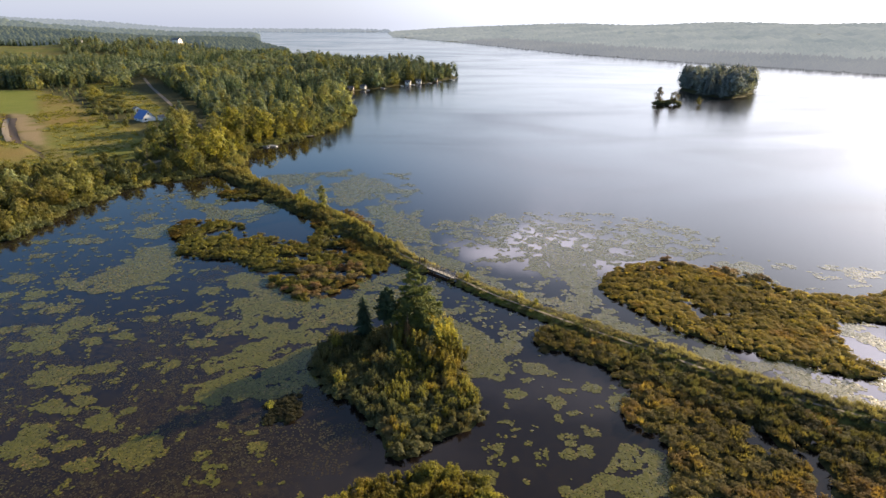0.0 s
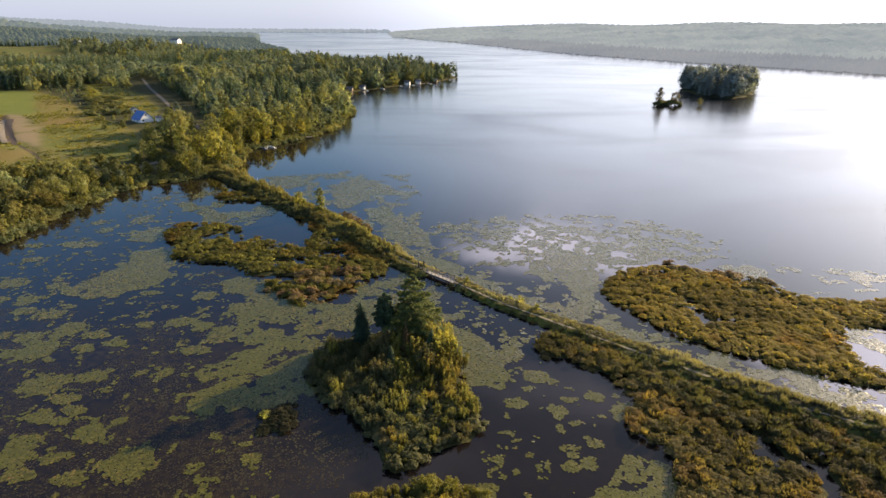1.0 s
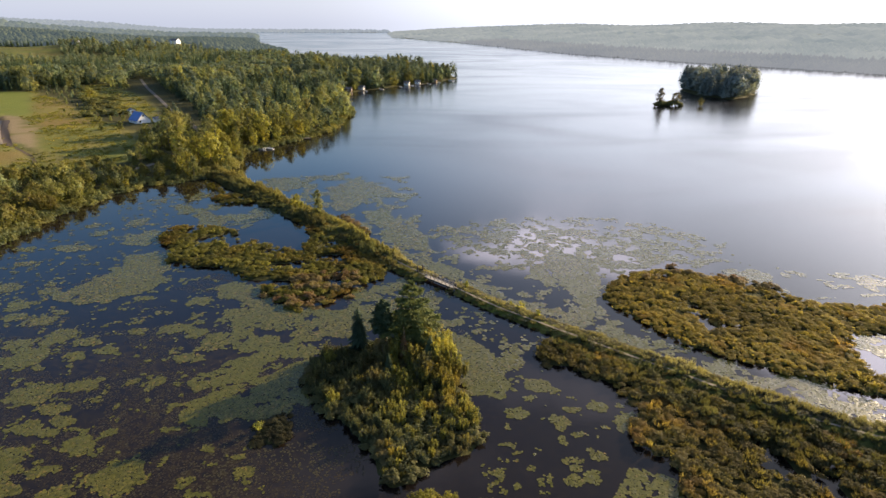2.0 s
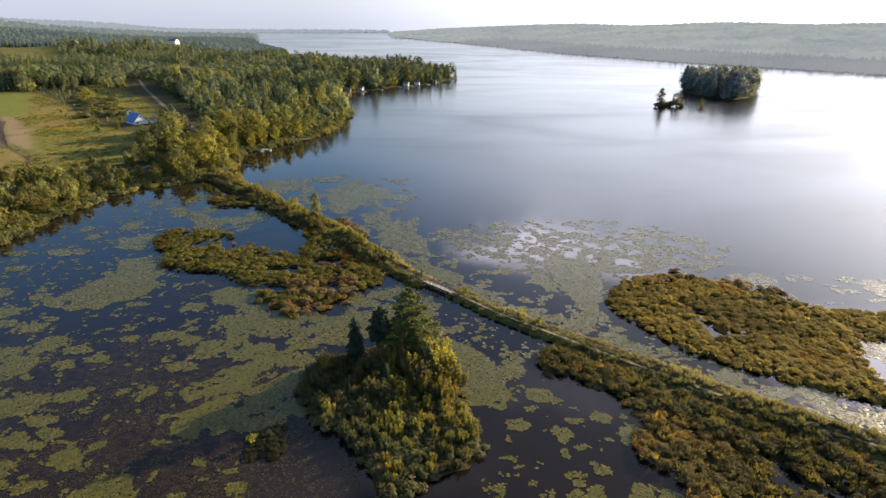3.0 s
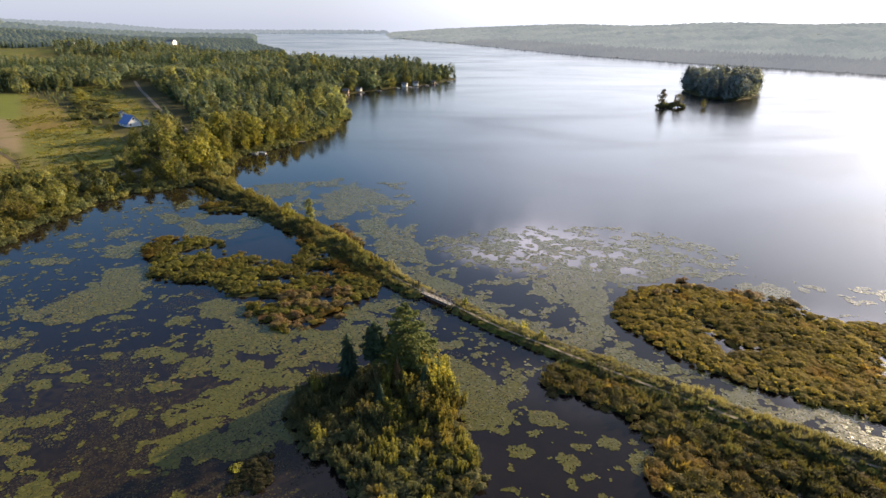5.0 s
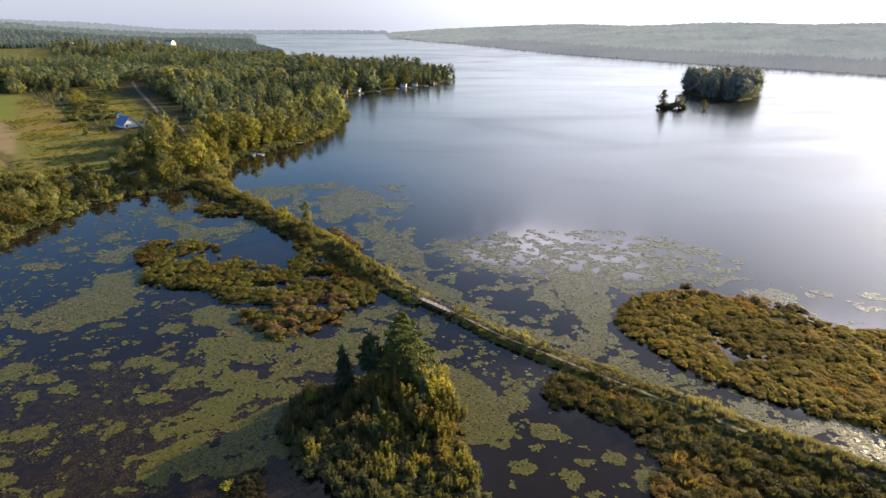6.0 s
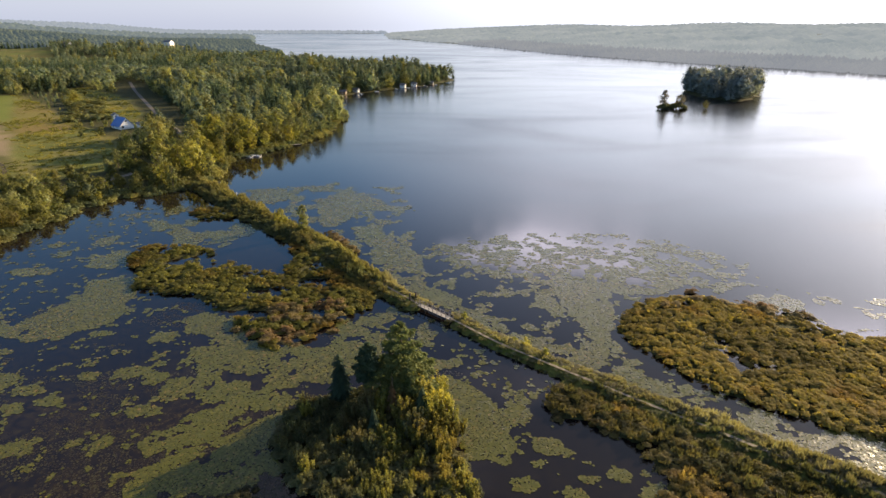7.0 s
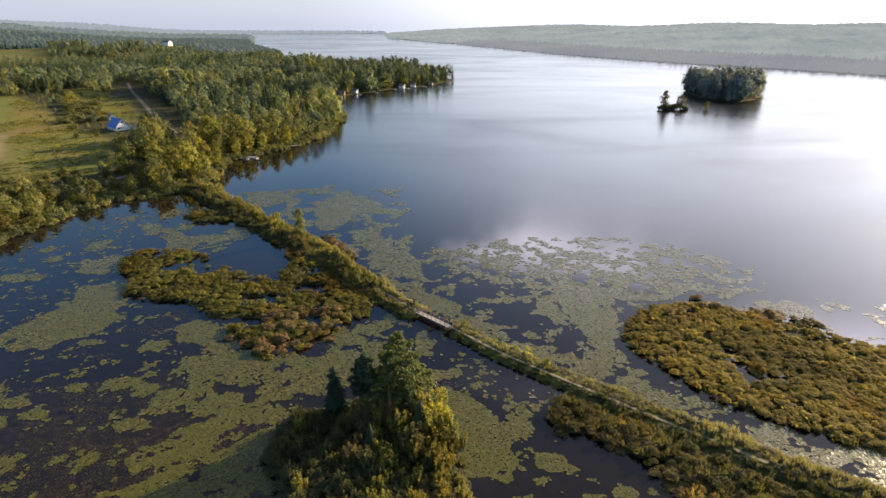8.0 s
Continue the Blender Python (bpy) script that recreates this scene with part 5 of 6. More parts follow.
m = depth_in(ISLAND, x, y) + bay_wobble(x, y) * 0.7 > 0.8
for cx, cy, clear in ((-5.2, 96, 2.6), (-14.6, 95, 2.6), (-10.4, 96, 2.6), (-6.3, 91.5, 1.3), (-6.4, 89.8, 1.6), (-1.8, 90, 1.6), (-8.6, 87, 1.6)):
    m &= np.hypot(x - cx, y - cy) > clear
first = {0, 1, 2, 3}
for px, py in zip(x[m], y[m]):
    # left side mostly takes the darkened leaves, which paint its shade
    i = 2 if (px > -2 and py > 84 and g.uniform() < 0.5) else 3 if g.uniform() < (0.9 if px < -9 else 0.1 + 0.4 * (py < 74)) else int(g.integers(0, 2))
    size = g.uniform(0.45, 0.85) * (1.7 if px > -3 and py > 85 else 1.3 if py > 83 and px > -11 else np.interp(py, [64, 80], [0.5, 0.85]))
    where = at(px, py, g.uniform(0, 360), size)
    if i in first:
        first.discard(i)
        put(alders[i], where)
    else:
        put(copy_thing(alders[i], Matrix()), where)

# ------------------------------------------------------------------ woods


def in_view(x, y, margin=25.0):
    return (x > -0.80 * y - margin) & (x < 0.80 * y + margin)


def wooded(x, y, shore=1.0, gap=3.0):
    """Where trees may stand on the western land."""
    ok = depth_in(SHORE_WEST, x, y) + bay_wobble(x, y) > shore
    for fld in FIELDS:
        ok &= depth_in(fld, x, y) + 8 * (lumps(x, y, 14, 2) - 0.5) < -gap + 3
    ok &= to_line(ROAD, x, y) > 5.0
    ok &= (to_line([(a + 9, b - 19) for a, b in ROAD], x, y) > 15.0) | (y < 325)       # mown strip below the road
    ok &= to_line(CAUSEWAY, x, y) > 3.0
    ok &= to_line([(-257, 440), (-228, 395)], x, y) > 11      # open grass round the lone tree
    ok &= np.hypot(x - HOUSE[0], y - HOUSE[1]) > 15
    ok &= ~((np.abs(x / y + 0.503) < 0.03) & (y > 245) & (y < 350))       # open yard before the farm building
    ok &= (np.abs(x - COTTAGE[0]) > 9) | (np.abs(y - COTTAGE[1] + 4) > 11)
    for bx, by, _, _ in LAKE_COTTAGES:
        ok &= to_line([(bx, by), (bx + 9, by - 6)], x, y) > 4.6
    return ok


COTTAGE = (-124.0, 358.0)
LAKE_COTTAGES = ((-89, 511, 80, WHITE), (-82, 525, 85, BROWN_WALL), (-73, 541, 70, WHITE), (-35, 586, 75, WHITE), (-25, 597, 85, WHITE), (-9, 617, 80, BROWN_WALL))

kinds = []
for i in range(3):
    kinds.append((tree("birch", broad_crown(10, 3.5, 600, 0.46, 60 + i, 0.05, 16, True, 0.3, 0.8), LEAF_BROAD, 10, 3.0, 60 + i, "leafy green birch in the shoreline wood"), 10.0))
for i in range(2):
    kinds.append((tree("poplar", broad_crown(10, 3.3, 600, 0.46, 70 + i, 0.05, 16, True, 0.3, 0.8), LEAF_YELLOW, 10, 2.7, 70 + i, "poplar with yellowing leaves near the causeway"), 10.0))
for i in range(2):
    kinds.append((tree("spruce", spruce_crown(10, 2.1, 22, 11, 80 + i), LEAF_CONIFER, 10, 2.1, 80 + i, "dark pointed spruce in the shoreline wood", limbs=0), 10.0))
for i in range(3):
    kinds.append((tree("willow", broad_crown(5, 2.5, 620, 0.32, 85 + i, 0.03, 16, True, 0.5, 0.5, 3), (LEAF_SHORE, LEAF_SHORE, LEAF_SUNNY)[i], 5, 2.7, 85 + i, "low spreading olive-green willow by the bay"), 5.0))
for ob, _ in kinds:
    ob["group"] = "trees of the shoreline wood"

g = np.random.default_rng(400)
x0, y0 = jitter_grid(-215, -85, 100, 212, 4.6, 401)
x1, y1 = jitter_grid(-240, -55, 212, 318, 6.0, 402)
x, y = np.concatenate([x0, x1]), np.concatenate([y0, y1])
m = wooded(x, y, 2.0) & in_view(x, y, 14)
x, y = x[m], y[m]
order = np.argsort(np.hypot(x, y))[:330]
used = set()
for px, py in zip(x[order], y[order]):
    d = float(depth_in(SHORE_WEST, np.array([px]), np.array([py]))[0])
    if 268 < py and px < -112 and px / py > -0.47:
        h = g.uniform(11.0, 15.5)
        i = int(g.choice(7, p=[0.25, 0.25, 0.2, 0.1, 0.1, 0.05, 0.05]))
    elif py < 214 or px / py < -0.455:
        h = g.uniform(3.8, 7.4) * (0.75 if d < 6 or py > 214 else 1.0)
        i = int(g.choice(10, p=[0.05, 0.04, 0.04, 0.03, 0.02, 0.03, 0.02, 0.35, 0.32, 0.1]))
    else:
        h = g.uniform(9.0, 15.5) * (0.7 if d < 7 else 1.0)
        east = px > -125
        i = int(g.choice(7, p=[0.1, 0.1, 0.1, 0.33, 0.33, 0.02, 0.02] if east else [0.25, 0.22, 0.2, 0.1, 0.1, 0.07, 0.06]))
    ob, tall = kinds[i]
    where = at(float(px), float(py), g.uniform(0, 360), h / tall)
    if i in used:
        put(copy_thing(ob, Matrix()), where)
    else:
        used.add(i)
        put(ob, where)

# the grove's western edge, leaning out over the field
for bx, by, bh, i in ((-129.5, 250, 8.0, 0), (-123.4, 245, 8.5, 3), (-127, 258, 10.5, 1), (-136.5, 268, 9.5, 2), (-131, 274, 12.5, 0), (-133, 282, 13.5, 1), (-128, 292, 14.0, 2), (-139, 276, 11.0, 4)):
    put(copy_thing(kinds[i][0], Matrix()), at(bx, by, g.uniform(0, 360), bh / 10))

WOOD_A = [broad_crown(10, (3.9, 3.3, 4.4, 3.0, 3.6, 2.6)[i], 420, 0.6, 90 + i, 0.03, (11, 13, 12, 14, 9, 15)[i], True, (0.3, 0.7, 0.2, 0.9, 0.1, 1.0)[i], 0.85, 3) for i in range(6)]
WOOD_A_C = [spruce_crown(10, 2.0, 18, 10, 95 + i, width=0.45) for i in range(3)]
WOOD_B = [broad_crown(10, (3.9, 3.3, 4.2, 3.0, 3.6, 2.8)[i], 130, 1.05, 100 + i, 0.05, 10, False, (0.2, 0.6, 0.1, 0.8, 0.0, 1.0)[i], 0.85, 3) for i in range(6)]
WOOD_B_C = [spruce_crown(10, 2.3, 12, 8, 105 + i, width=0.75) for i in range(3)]


def dome(seed, sharp):
    """A far tree top: an uneven dome or point."""
    g = np.random.default_rng(seed)
    s = Soup()
    k = np.arange(6) * 1.047
    r0, r1 = g.uniform(0.8, 1.2, 6), g.uniform(0.6, 0.9, 6) * (0.75 if sharp else 1.0)
    v = [(a * math.cos(t), a * math.sin(t), 0.0) for a, t in zip(r0, k)] + [(a * math.cos(t), a * math.sin(t), 0.6 * g.uniform(0.8, 1.2)) for a, t in zip(r1, k)] + [(0, 0, 1.15)]
    i = np.arange(6)
    s.add(v, np.stack([i, (i + 1) % 6, 6 + (i + 1) % 6], 1))
    s.f.append(np.stack([i, 6 + (i + 1) % 6, 6 + i], 1))
    s.f.append(np.stack([6 + i, 6 + (i + 1) % 6, np.full(6, 12)], 1))
    return s


DOMES = [dome(120 + i, i % 2) for i in range(4)]


def wood(name, x, y, tall, seed, leafy, conifers, mat, label, conifer_share=0.3, kind="stuff", conifer_mat=None, bright_mat=None):
    g = np.random.default_rng(seed)
    n = len(x)
    z = terrain(x, y) - 0.2
    h = tall * g.uniform(0.7, 1.25, n) * (0.75 + 0.5 * lumps(x, y, 40, seed))
    h = np.where((y > 480) & (x > -0.24 * y) & (x < 60), 1.22 * h, h)      # tall growth on the point
    h = np.where(np.min([np.hypot(x - cx, y - cy) for cx, cy in FAR_CLEARINGS], axis=0) < 120, 0.7 * h, h)      # young growth before the far fields
    h = np.where((depth_in(FIELD_A, x, y) > -28) & (depth_in(FIELD_B, x, y) > -28), 0.24 * h, h)      # low hedge between the fields
    tone = np.clip(0.85 * rough_lumps(x, y, 45, seed + 4) + g.uniform(-0.3, 0.45, n), 0, 1)
    cone = g.uniform(size=n) < conifer_share * (0.15 + 2.4 * smooth((rough_lumps(x, y, 110, seed + 1) - 0.4) / 0.25))
    out = []
    bright = (g.uniform(size=n) < (0.14 + 0.4 * lumps(x, y, 60, seed + 2)) * np.where(y < 560, 1.0, 0.5) + 0.3 * ((x > -95) & (y < 480))) & ~cone
    if bright_mat is None:
        bright[:] = False
    for templates, m0, mt in ((leafy, ~cone & ~bright, mat), (conifers, cone, conifer_mat or mat), (leafy, bright, bright_mat)):
        s = Soup()
        pick = g.integers(0, len(templates), n)
        for i, t in enumerate(templates):
            m = m0 & (pick == i)
            scatter(s, t, x[m], y[m], z[m], h[m] / 10 * g.uniform(0.78, 1.2, m.sum()), g.uniform(0, 6.28, m.sum()), h[m] / 10, tone[m])
        if s.v:
            out.append(tagged(new(name, s.mesh(name, mt)), label, "woods", kind=kind))
    return out


x, y = jitter_grid(-460, -40, 312, 560, 7.0, 410)
m = wooded(x, y, 1.5) & in_view(x, y)
wood("mixed_woods", x[m], y[m], 14.0, 411, WOOD_A, WOOD_A_C, LEAF_WOODS_HAZED, "dense mixed woods of broadleaf trees and dark conifers", 0.3, conifer_mat=LEAF_CONIFER, bright_mat=LEAF_SUNNY)
x, y = jitter_grid(-190, 40, 560, 900, 7.6, 415)
m = wooded(x, y, 1.0) & in_view(x, y) & (x > -0.24 * y)
wood("mixed_woods", x[m], y[m], 13.0, 416, WOOD_A, WOOD_A_C, LEAF_FAR_HAZED, "mixed woods with dark conifers covering the wooded point", 0.34, conifer_mat=LEAF_CONIFER, bright_mat=LEAF_BROAD)
x, y = jitter_grid(-900, 40, 560, 1150, 8.8, 420)
m = wooded(x, y, 1.5) & in_view(x, y) & ((x <= -0.24 * y) | (y >= 900))
wood("mixed_woods", x[m], y[m], 13.0, 421, WOOD_B, WOOD_B_C, LEAF_FAR_HAZED, "dense mixed woods with many dark conifers", 0.45, conifer_mat=LEAF_CONIFER, bright_mat=LEAF_BROAD)
x, y = jitter_grid(200, 312, 460, 620, 5.4, 430)
m = depth_in(FAR_ISLAND, x, y) > 9
wood("island_woods", x[m], y[m], 18.5, 431, WOOD_A, WOOD_A_C, LEAF_GREY_HAZED, "grey-green trees covering the small lake island, paled to paint haze", 0.5)

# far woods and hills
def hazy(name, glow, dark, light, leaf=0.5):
    """Far woods with the haze of distance painted in as an emitted glow."""
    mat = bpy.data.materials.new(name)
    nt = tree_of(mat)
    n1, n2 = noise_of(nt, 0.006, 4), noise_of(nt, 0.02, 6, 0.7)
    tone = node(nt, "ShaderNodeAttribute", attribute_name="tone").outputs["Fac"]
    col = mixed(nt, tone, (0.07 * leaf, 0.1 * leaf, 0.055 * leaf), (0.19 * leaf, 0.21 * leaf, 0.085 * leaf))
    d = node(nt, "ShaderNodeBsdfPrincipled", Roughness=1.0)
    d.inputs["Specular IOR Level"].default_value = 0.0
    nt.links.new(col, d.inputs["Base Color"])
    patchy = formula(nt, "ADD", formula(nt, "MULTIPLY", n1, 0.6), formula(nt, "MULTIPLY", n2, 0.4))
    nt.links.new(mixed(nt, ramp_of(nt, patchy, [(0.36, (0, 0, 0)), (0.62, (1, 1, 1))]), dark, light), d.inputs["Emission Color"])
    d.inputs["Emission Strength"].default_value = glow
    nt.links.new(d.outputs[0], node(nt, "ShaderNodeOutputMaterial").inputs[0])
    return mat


# glow strength and colour paint the haze for each distance
HAZE = hazy("ridge_haze_glow", 0.35, (0.31, 0.35, 0.37), (0.46, 0.48, 0.475), 0.18)
HAZE_SHORE = hazy("shore_haze_glow", 0.3, (0.33, 0.35, 0.39), (0.42, 0.43, 0.45), 0.18)
HAZE_FAR = hazy("farthest_hills_haze_glow", 0.33, (0.38, 0.43, 0.5), (0.44, 0.48, 0.53), 0.15)
HAZE_WEST = hazy("hills_haze_glow", 0.19, (0.28, 0.36, 0.42), (0.42, 0.47, 0.48), 0.25)
HAZE_NEAR = hazy("woods_haze_glow", 0.1, (0.22, 0.31, 0.39), (0.34, 0.41, 0.43), 0.3)


def canopy(name, x, y, tall, wide, seed, mat, label):
    g = np.random.default_rng(seed)
    s = Soup()
    pick = g.integers(0, 4, len(x))
    for i, t in enumerate(DOMES):
        m = pick == i
        w = wide * g.uniform(0.8, 1.3, m.sum())
        scatter(s, t, x[m], y[m], terrain(x[m], y[m]) - 1.0, w, g.uniform(0, 6.28, m.sum()), tall * g.uniform(0.7, 1.25, m.sum()), np.clip(rough_lumps(x[m], y[m], 90, seed) + g.uniform(-0.3, 0.3, m.sum()), 0, 1))
    return tagged(new(name, s.mesh(name, mat, flat=False)), label, "far hills", kind="structure")


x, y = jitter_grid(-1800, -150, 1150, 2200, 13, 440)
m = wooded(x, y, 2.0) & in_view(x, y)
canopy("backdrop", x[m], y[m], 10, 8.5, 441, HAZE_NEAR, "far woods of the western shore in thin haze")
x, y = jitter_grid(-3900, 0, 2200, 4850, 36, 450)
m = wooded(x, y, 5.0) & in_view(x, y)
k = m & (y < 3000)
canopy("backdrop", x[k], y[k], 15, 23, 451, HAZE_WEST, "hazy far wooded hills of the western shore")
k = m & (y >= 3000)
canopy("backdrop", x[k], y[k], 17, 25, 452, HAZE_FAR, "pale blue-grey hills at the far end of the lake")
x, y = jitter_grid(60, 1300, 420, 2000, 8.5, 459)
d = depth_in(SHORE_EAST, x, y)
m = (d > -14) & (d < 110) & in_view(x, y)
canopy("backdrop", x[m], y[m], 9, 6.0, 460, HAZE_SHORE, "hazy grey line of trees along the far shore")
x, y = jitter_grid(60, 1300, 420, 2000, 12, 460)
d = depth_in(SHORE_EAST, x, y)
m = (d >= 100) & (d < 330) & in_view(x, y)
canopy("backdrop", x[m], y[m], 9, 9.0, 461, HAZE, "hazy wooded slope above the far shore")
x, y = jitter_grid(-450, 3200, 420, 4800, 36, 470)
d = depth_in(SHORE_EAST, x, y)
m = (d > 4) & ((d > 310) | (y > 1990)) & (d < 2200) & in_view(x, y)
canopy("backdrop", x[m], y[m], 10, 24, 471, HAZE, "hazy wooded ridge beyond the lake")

# islets
put(tree("islet_pine", broad_crown(12.5, 4.4, 420, 0.8, 8, 0.16, 9, False, -0.4), LEAF_ISLET, 12.5, 4.2, 8, "ragged pine on a tiny rocky islet"), at(159, 438))
put(tree("islet_pine", broad_crown(9.0, 3.6, 320, 0.8, 9, 0.1, 8, False, -0.3), LEAF_ISLET, 9.0, 3.0, 9, "smaller ragged tree on a tiny rocky islet"), at(171, 439))
put(tree("islet_bush", broad_crown(5.0, 2.6, 160, 0.7, 10, 0.02, 9), LEAF_DARK_SHADED, 5.0, 2.6, 10, "lone dark bush on a rock in the lake", "shrub"), at(189, 438))
shrubs("islet_brush", [(153, 436), (158, 433), (166, 436), (174, 435), (177, 440), (170, 445), (160, 445)], 1.8, 2.2, LEAF_DARK_SHADED, "dark brush covering a tiny rocky islet", 480, 1.2)

# ------------------------------------------------------------------ bridge


def beam(name, a, b, w, h, mat, parent, label=""):
    """A squared timber from a to b, in the parent's own frame."""
    a, b = Vector(a), Vector(b)
    s = box_into(Soup(), (w, (b - a).length, h), Matrix.Translation((a + b) / 2) @ (b - a).to_track_quat("Y", "Z").to_matrix().to_4x4())
    return part(name, s.mesh(name, mat), parent, label)


def plank_mesh(width, length, thick, mat):
    bm = bmesh.new()
    bmesh.ops.create_cube(bm, size=1.0, matrix=Matrix.Diagonal((length, width, thick, 1)))
    bmesh.ops.bevel(bm, geom=bm.edges[:], offset=0.012, segments=1, affect="EDGES")
    me = bpy.data.meshes.new("plank")
    bm.to_mesh(me)
    bm.free()
    me.materials.append(mat)
    return me


def footbridge(a, b):
    L = (b - a).length
    turn = math.degrees(math.atan2(b.y - a.y, b.x - a.x)) - 90
    ob = empty("footbridge", pose(a.x, a.y, -0.12, 0, 0, turn))
    for x in (-0.4, 0.4):
        beam("girder", (x, -0.4, 0.72), (x, L + 0.4, 0.72), 0.22, 0.34, TIMBER_DARK, ob, "dark tarred girder")
    n = int((L + 0.6) / 0.2)
    me = plank_mesh(0.18, 1.0, 0.06, TIMBER_PALE)
    r = random.Random(4)
    for i in range(n):
        p = part("plank", me, ob)
        p.matrix_basis = pose(r.uniform(-0.03, 0.03), -0.3 + 0.2 * (i + 0.5), 0.925 + r.uniform(-0.006, 0.006), 0, 0, r.uniform(-0.6, 0.6))
    posts = 9
    for side in (-0.48, 0.48):
        for i in range(posts):
            y = -0.2 + (L + 0.4) * i / (posts - 1)
            beam("post", (side, y, 0.5), (side + r.uniform(-0.03, 0.03), y, 1.72), 0.1, 0.1, TIMBER, ob)
        beam("handrail", (side, -0.3, 1.74), (side, L + 0.3, 1.74), 0.07, 0.045, TIMBER, ob)
        beam("middle_rail", (side * 0.93, -0.3, 1.3), (side * 0.93, L + 0.3, 1.3), 0.03, 0.04, TIMBER, ob)
    for y in (L * 0.25, L * 0.75):
        for x in (-0.4, 0.4):
            s = tube_into(Soup(), (x, y, -1.25), (x, y, 0.56), 0.16, 0.15, 8)
            part("pile", s.mesh("pile", TIMBER_DARK), ob, "dark round timber pile in the water")
    return tagged(ob, "weathered plank footbridge with post railings over a gap", "footbridge")


footbridge(BRIDGE_A, BRIDGE_B)


def bollard(x, y, h):
    ob = empty("gate_post", at(x, y))
    tube = tube_into(Soup(), (0, 0, -0.3), (0, 0, h), 0.2, 0.18, 8)
    tube_into(tube, (0, 0, h), (0, 0, h + 0.12), 0.23, 0.05, 8)
    part("shaft", tube.mesh("shaft", TIMBER_DARK), ob)
    tagged(ob, "stout dark timber post at the bridge end", "post", "gate posts at the bridge")


bollard(-5.6, 129.2, 1.6)
bollard(-4.4, 130.3, 1.4)
marker = empty("marker_post", at(-66, 203))
part("shaft", tube_into(Soup(), (0, 0, -0.3), (0, 0, 3.0), 0.07, 0.06, 8).mesh("shaft", WHITE), marker)
tagged(marker, "thin white marker post on the causeway", "post")

# ------------------------------------------------------------------ buildings


def gable_house(name, x, y, turn, width, length, eave, ridge, wall, roof, label, doors=(), windows=(), base=0.0):
    """The ridge runs along the house's own y; the front gable faces its -y."""
    ob = empty(name, at(x, y, turn))
    w, l = width / 2, length / 2
    s = Soup()
    z0 = -0.6
    v = [(-w, -l, z0), (w, -l, z0), (w, l, z0), (-w, l, z0), (-w, -l, eave), (w, -l, eave), (w, l, eave), (-w, l, eave), (0, -l, ridge), (0, l, ridge)]
    s.add(v, [(0, 1, 5, 4), (1, 2, 6, 5), (2, 3, 7, 6), (3, 0, 4, 7)])
    s.f.append(np.array([(4, 5, 8), (6, 7, 9)]))
    part("wall", s.mesh("wall", wall), ob)
    rise = math.degrees(math.atan2(ridge - eave, w))
    slope = math.hypot(w, ridge - eave) + 0.45
    for k in (-1, 1):
        m = Matrix.Translation((0, 0, ridge + 0.1)) @ pose(0, 0, 0, 0, k * rise, 0) @ Matrix.Translation((k * slope / 2, 0, 0))
        part("roof_slope", box_into(Soup(), (slope, length + 0.7, 0.14), m).mesh("roof_slope", roof), ob)
    part("ridge_cap", box_into(Soup(), (0.4, length + 0.72, 0.08), Matrix.Translation((0, 0, ridge + 0.2))).mesh("ridge_cap", roof), ob)
    for cx, wd, ht, mat in doors:
        d = part("door", box_into(Soup(), (wd, 0.08, ht), Matrix.Translation((cx, -l - 0.045, ht / 2))).mesh("door", mat), ob)
        for k in (-1, 1):
            part("door_frame", box_into(Soup(), (0.14, 0.1, ht + 0.14), Matrix.Translation((cx + k * (wd / 2 + 0.07), -l - 0.055, ht / 2))).mesh("door_frame", WHITE), d)
    for face, c, z, wd, ht in windows:
        if face == "front":
            m = Matrix.Translation((c, -l - 0.03, z))
        else:
            m = Matrix.Translation(((w + 0.03) * (1 if face == "right" else -1), c, z)) @ pose(0, 0, 0, 0, 0, 90)
        win = part("window", box_into(Soup(), (wd + 0.2, 0.06, ht + 0.2), m).mesh("window", WHITE), ob)
        part("pane", box_into(Soup(), (wd, 0.08, ht), m @ Matrix.Translation((0, -0.012 if face == "front" or face == "right" else 0.012, 0))).mesh("pane", DARK_GLASS), win, "dark reflecting window pane")
    return tagged(ob, label, "house")


gable_house("farm_building", HOUSE[0], HOUSE[1], 52, 7.6, 9.5, 1.5, 5.6, WHITE, BLUE_ROOF, "white gabled building with a bright blue metal roof",
            doors=((1.2, 2.4, 2.1, WHITE),), windows=(("front", -2.0, 1.0, 0.9, 0.9), ("front", 0.0, 4.0, 0.8, 0.8), ("left", -2.0, 0.75, 1.1, 0.6), ("left", 2.2, 0.75, 1.1, 0.6)))
gable_house("garage", -162.6, 340.5, 130, 3.6, 6.0, 1.9, 2.7, WHITE, GREY_ROOF, "low pale garage with a grey roof beside the farm building", doors=((0.0, 2.4, 1.7, WHITE),))
gable_house("shed", -191, 366, 40, 3.4, 4.4, 2.2, 3.2, WHITE, GREY_ROOF, "small pale garden shed at the field's edge", doors=((0.0, 1.2, 1.9, BROWN_WALL),))
gable_house("cottage", COTTAGE[0], COTTAGE[1], 70, 7.0, 11.0, 3.0, 5.6, WHITE, GREY_ROOF, "pale cottage with a grey roof among the trees",
            doors=((0.0, 1.0, 2.0, BROWN_WALL),), windows=(("front", 2.2, 1.7, 1.1, 1.1), ("left", 0.0, 1.7, 1.5, 1.1), ("left", -3.5, 1.7, 1.2, 1.1), ("left", 3.5, 1.7, 1.2, 1.1)))
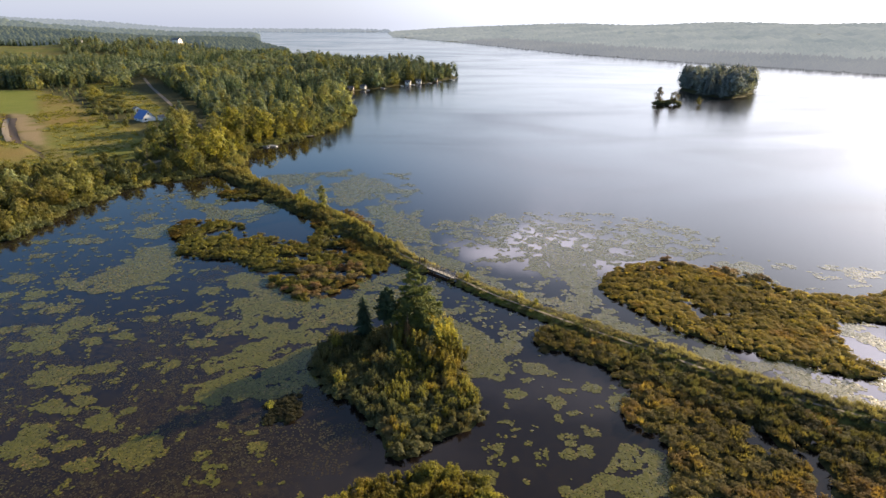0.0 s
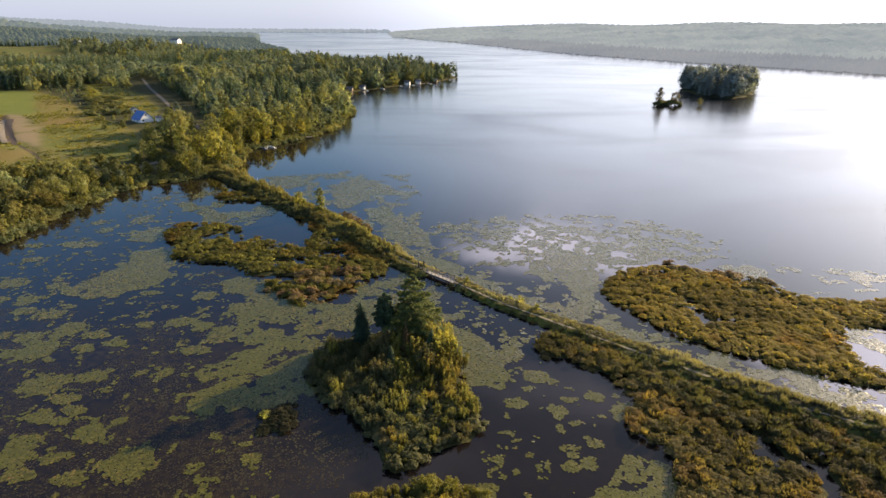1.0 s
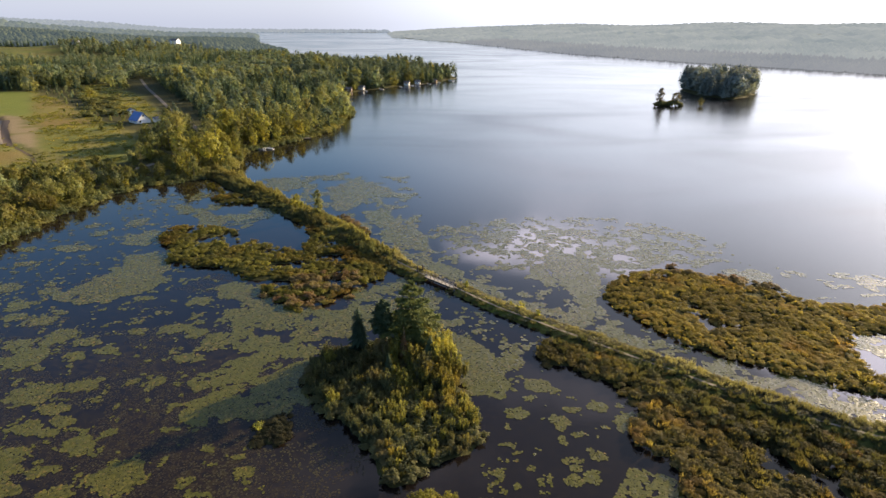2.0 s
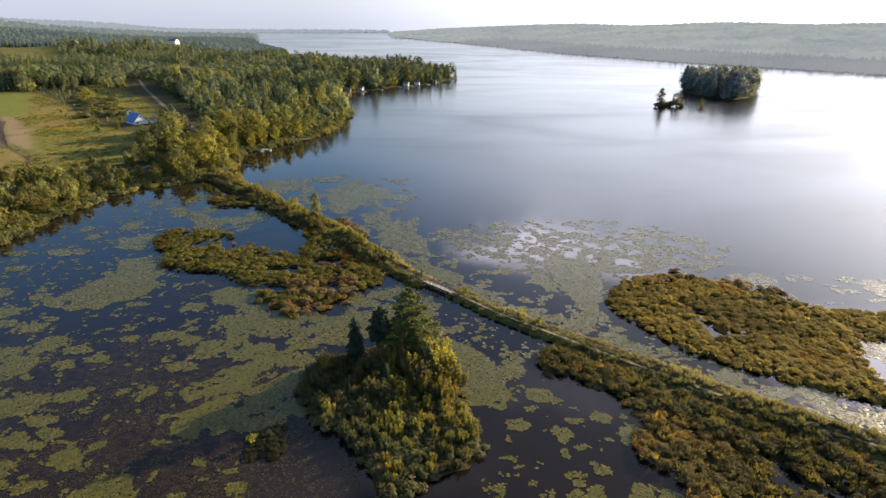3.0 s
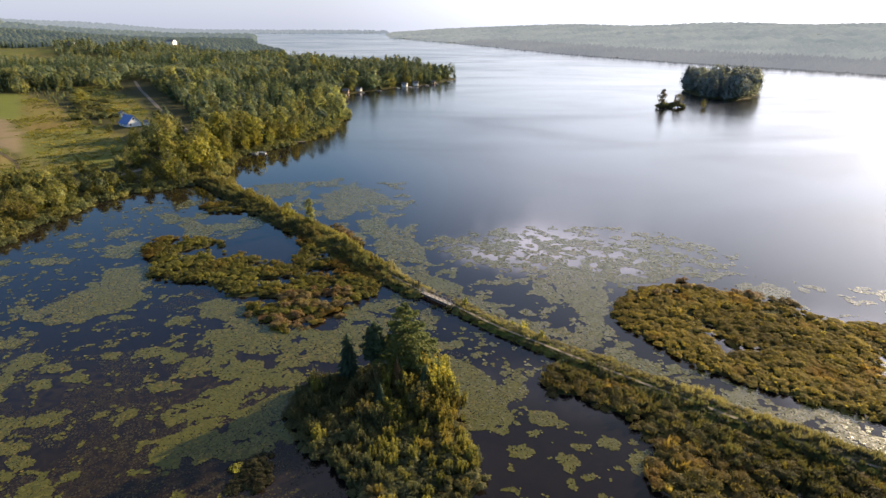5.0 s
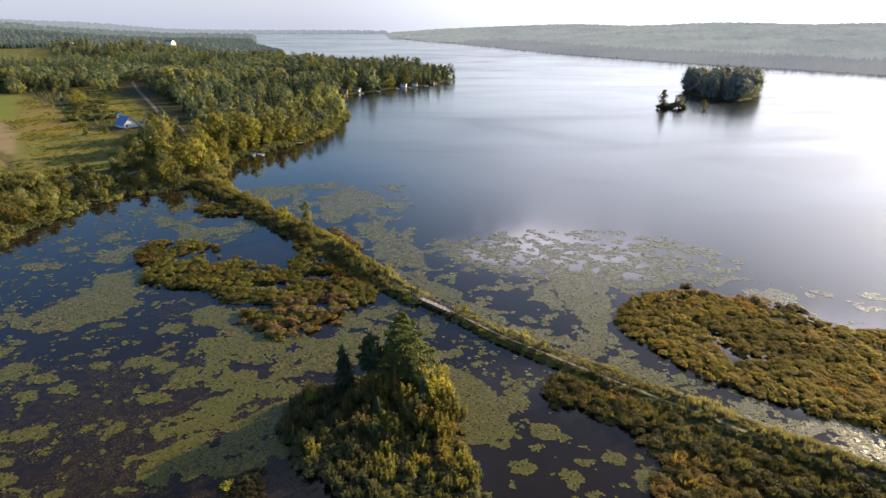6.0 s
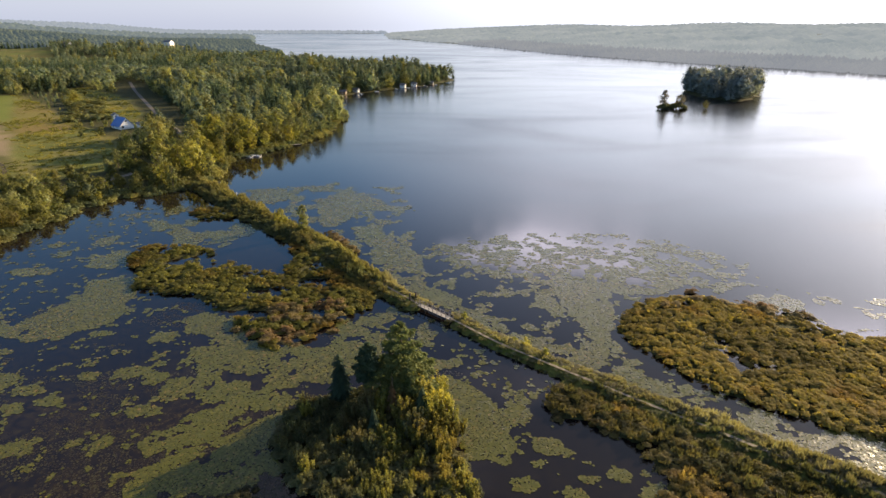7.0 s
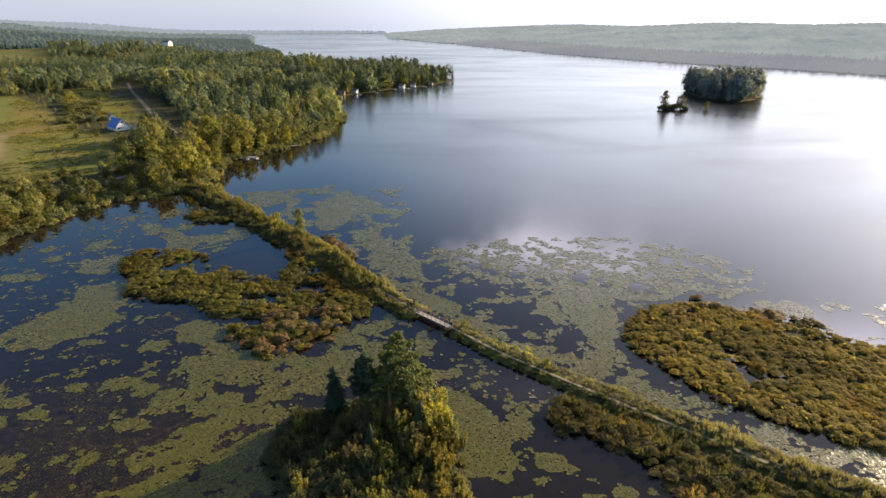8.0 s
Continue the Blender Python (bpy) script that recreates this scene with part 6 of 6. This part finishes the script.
for bx, by, turn, wall in LAKE_COTTAGES:
    gable_house("lake_cottage", bx, by, turn, 4.0, 5.0, 2.1, 3.4, wall, GREY_ROOF, ("pale" if wall == WHITE else "brown") + " small lakeside cottage under the trees",
                doors=((0.8, 0.9, 1.95, BROWN_WALL),), windows=(("front", -1.0, 1.3, 0.8, 0.7), ("left", 0.0, 1.3, 1.2, 0.8)))["group"] = "cottages along the point"
gable_house("farmhouse", -520, 1194, 80, 13, 14, 5.5, 9.0, WHITE, GREY_ROOF, "large white farmhouse far off in the woods", windows=(("front", -3, 2, 1.4, 1.6), ("front", 3, 2, 1.4, 1.6)))
gable_house("barn", -653, 1093, 75, 11, 14, 4.5, 7.5, WHITE, GREY_ROOF, "pale barn beside a far field", doors=((0, 3, 3.2, BROWN_WALL),))


def dock(x, y, turn, length, width):
    ob = empty("dock", pose(x, y, 0, 0, 0, turn))
    n = int(length / 0.25)
    me = plank_mesh(0.23, width, 0.05, TIMBER)
    for i in range(n):
        part("plank", me, ob).matrix_basis = pose(0, 0.25 * (i + 0.5), 0.48)
    for sx in (-1, 1):
        beam("stringer", (sx * width * 0.42, 0, 0.36), (sx * width * 0.42, length, 0.36), 0.1, 0.16, TIMBER_DARK, ob)
        for py in (0.3, length - 0.3):
            part("pile", tube_into(Soup(), (sx * width * 0.47, py, -1.25), (sx * width * 0.47, py, 0.75), 0.09, 0.08, 7).mesh("pile", TIMBER_DARK), ob)
    return tagged(ob, "small weathered timber dock on the lake shore", "dock", "docks along the shore")


def boat(x, y, turn):
    """A small open boat: a tapered hull with thwarts and a dark motor."""
    ob = empty("boat", pose(x, y, 0.0, 0, 0, turn))
    rows, ring = 9, 7
    v = []
    for i in range(rows):
        f = i / (rows - 1)
        half = 0.85 * (1 - max(0.0, f - 0.45) ** 2 / 0.36) + 0.03
        for j in range(ring):
            a = math.pi * j / (ring - 1)
            v.append((-half * math.cos(a), -2.3 + 4.8 * f, 0.55 + 0.2 * f * f - (0.7 - 0.25 * f) * math.sin(a) ** 0.7))
    f = [(i * ring + j, i * ring + j + 1, (i + 1) * ring + j + 1, (i + 1) * ring + j) for i in range(rows - 1) for j in range(ring - 1)]
    s = Soup().add(v, f)
    s.f.append(np.array([list(range(ring))]))
    part("hull", s.mesh("hull", WHITE), ob)
    for k in (-1.2, 0.2):
        beam("thwart", (-0.78, k, 0.42), (0.78, k, 0.42), 0.28, 0.04, TIMBER, ob)
    part("motor", box_into(Soup(), (0.3, 0.35, 0.75), Matrix.Translation((0, -2.45, 0.6))).mesh("motor", TIMBER_DARK), ob, "dark outboard motor")
    return tagged(ob, "small white open boat moored at the shore", "boat", "boats along the shore")


boat(-85.5, 275.5, 60)
boat(-82.0, 276.5, 75)
dock(-74.5, 301, -70, 7.0, 1.8)
dock(-65, 352, -80, 6.0, 1.6)
dock(-85, 514, -70, 7.0, 1.8)
dock(-74, 534, -60, 7.0, 1.8)
dock(-33, 580, -50, 7.0, 1.8)
dock(-24, 590, -55, 7.0, 1.8)
boat(-62.5, 358, 100)
for bx, by, turn in ((-80, 492, 20), (-82, 512, 70), (-68, 530, 40), (-56, 548, 60), (-40, 570, 35), (-30, 580, 80), (-14, 598, 50), (-4, 613, 30), (8, 634, 60)):
    boat(bx, by, turn)
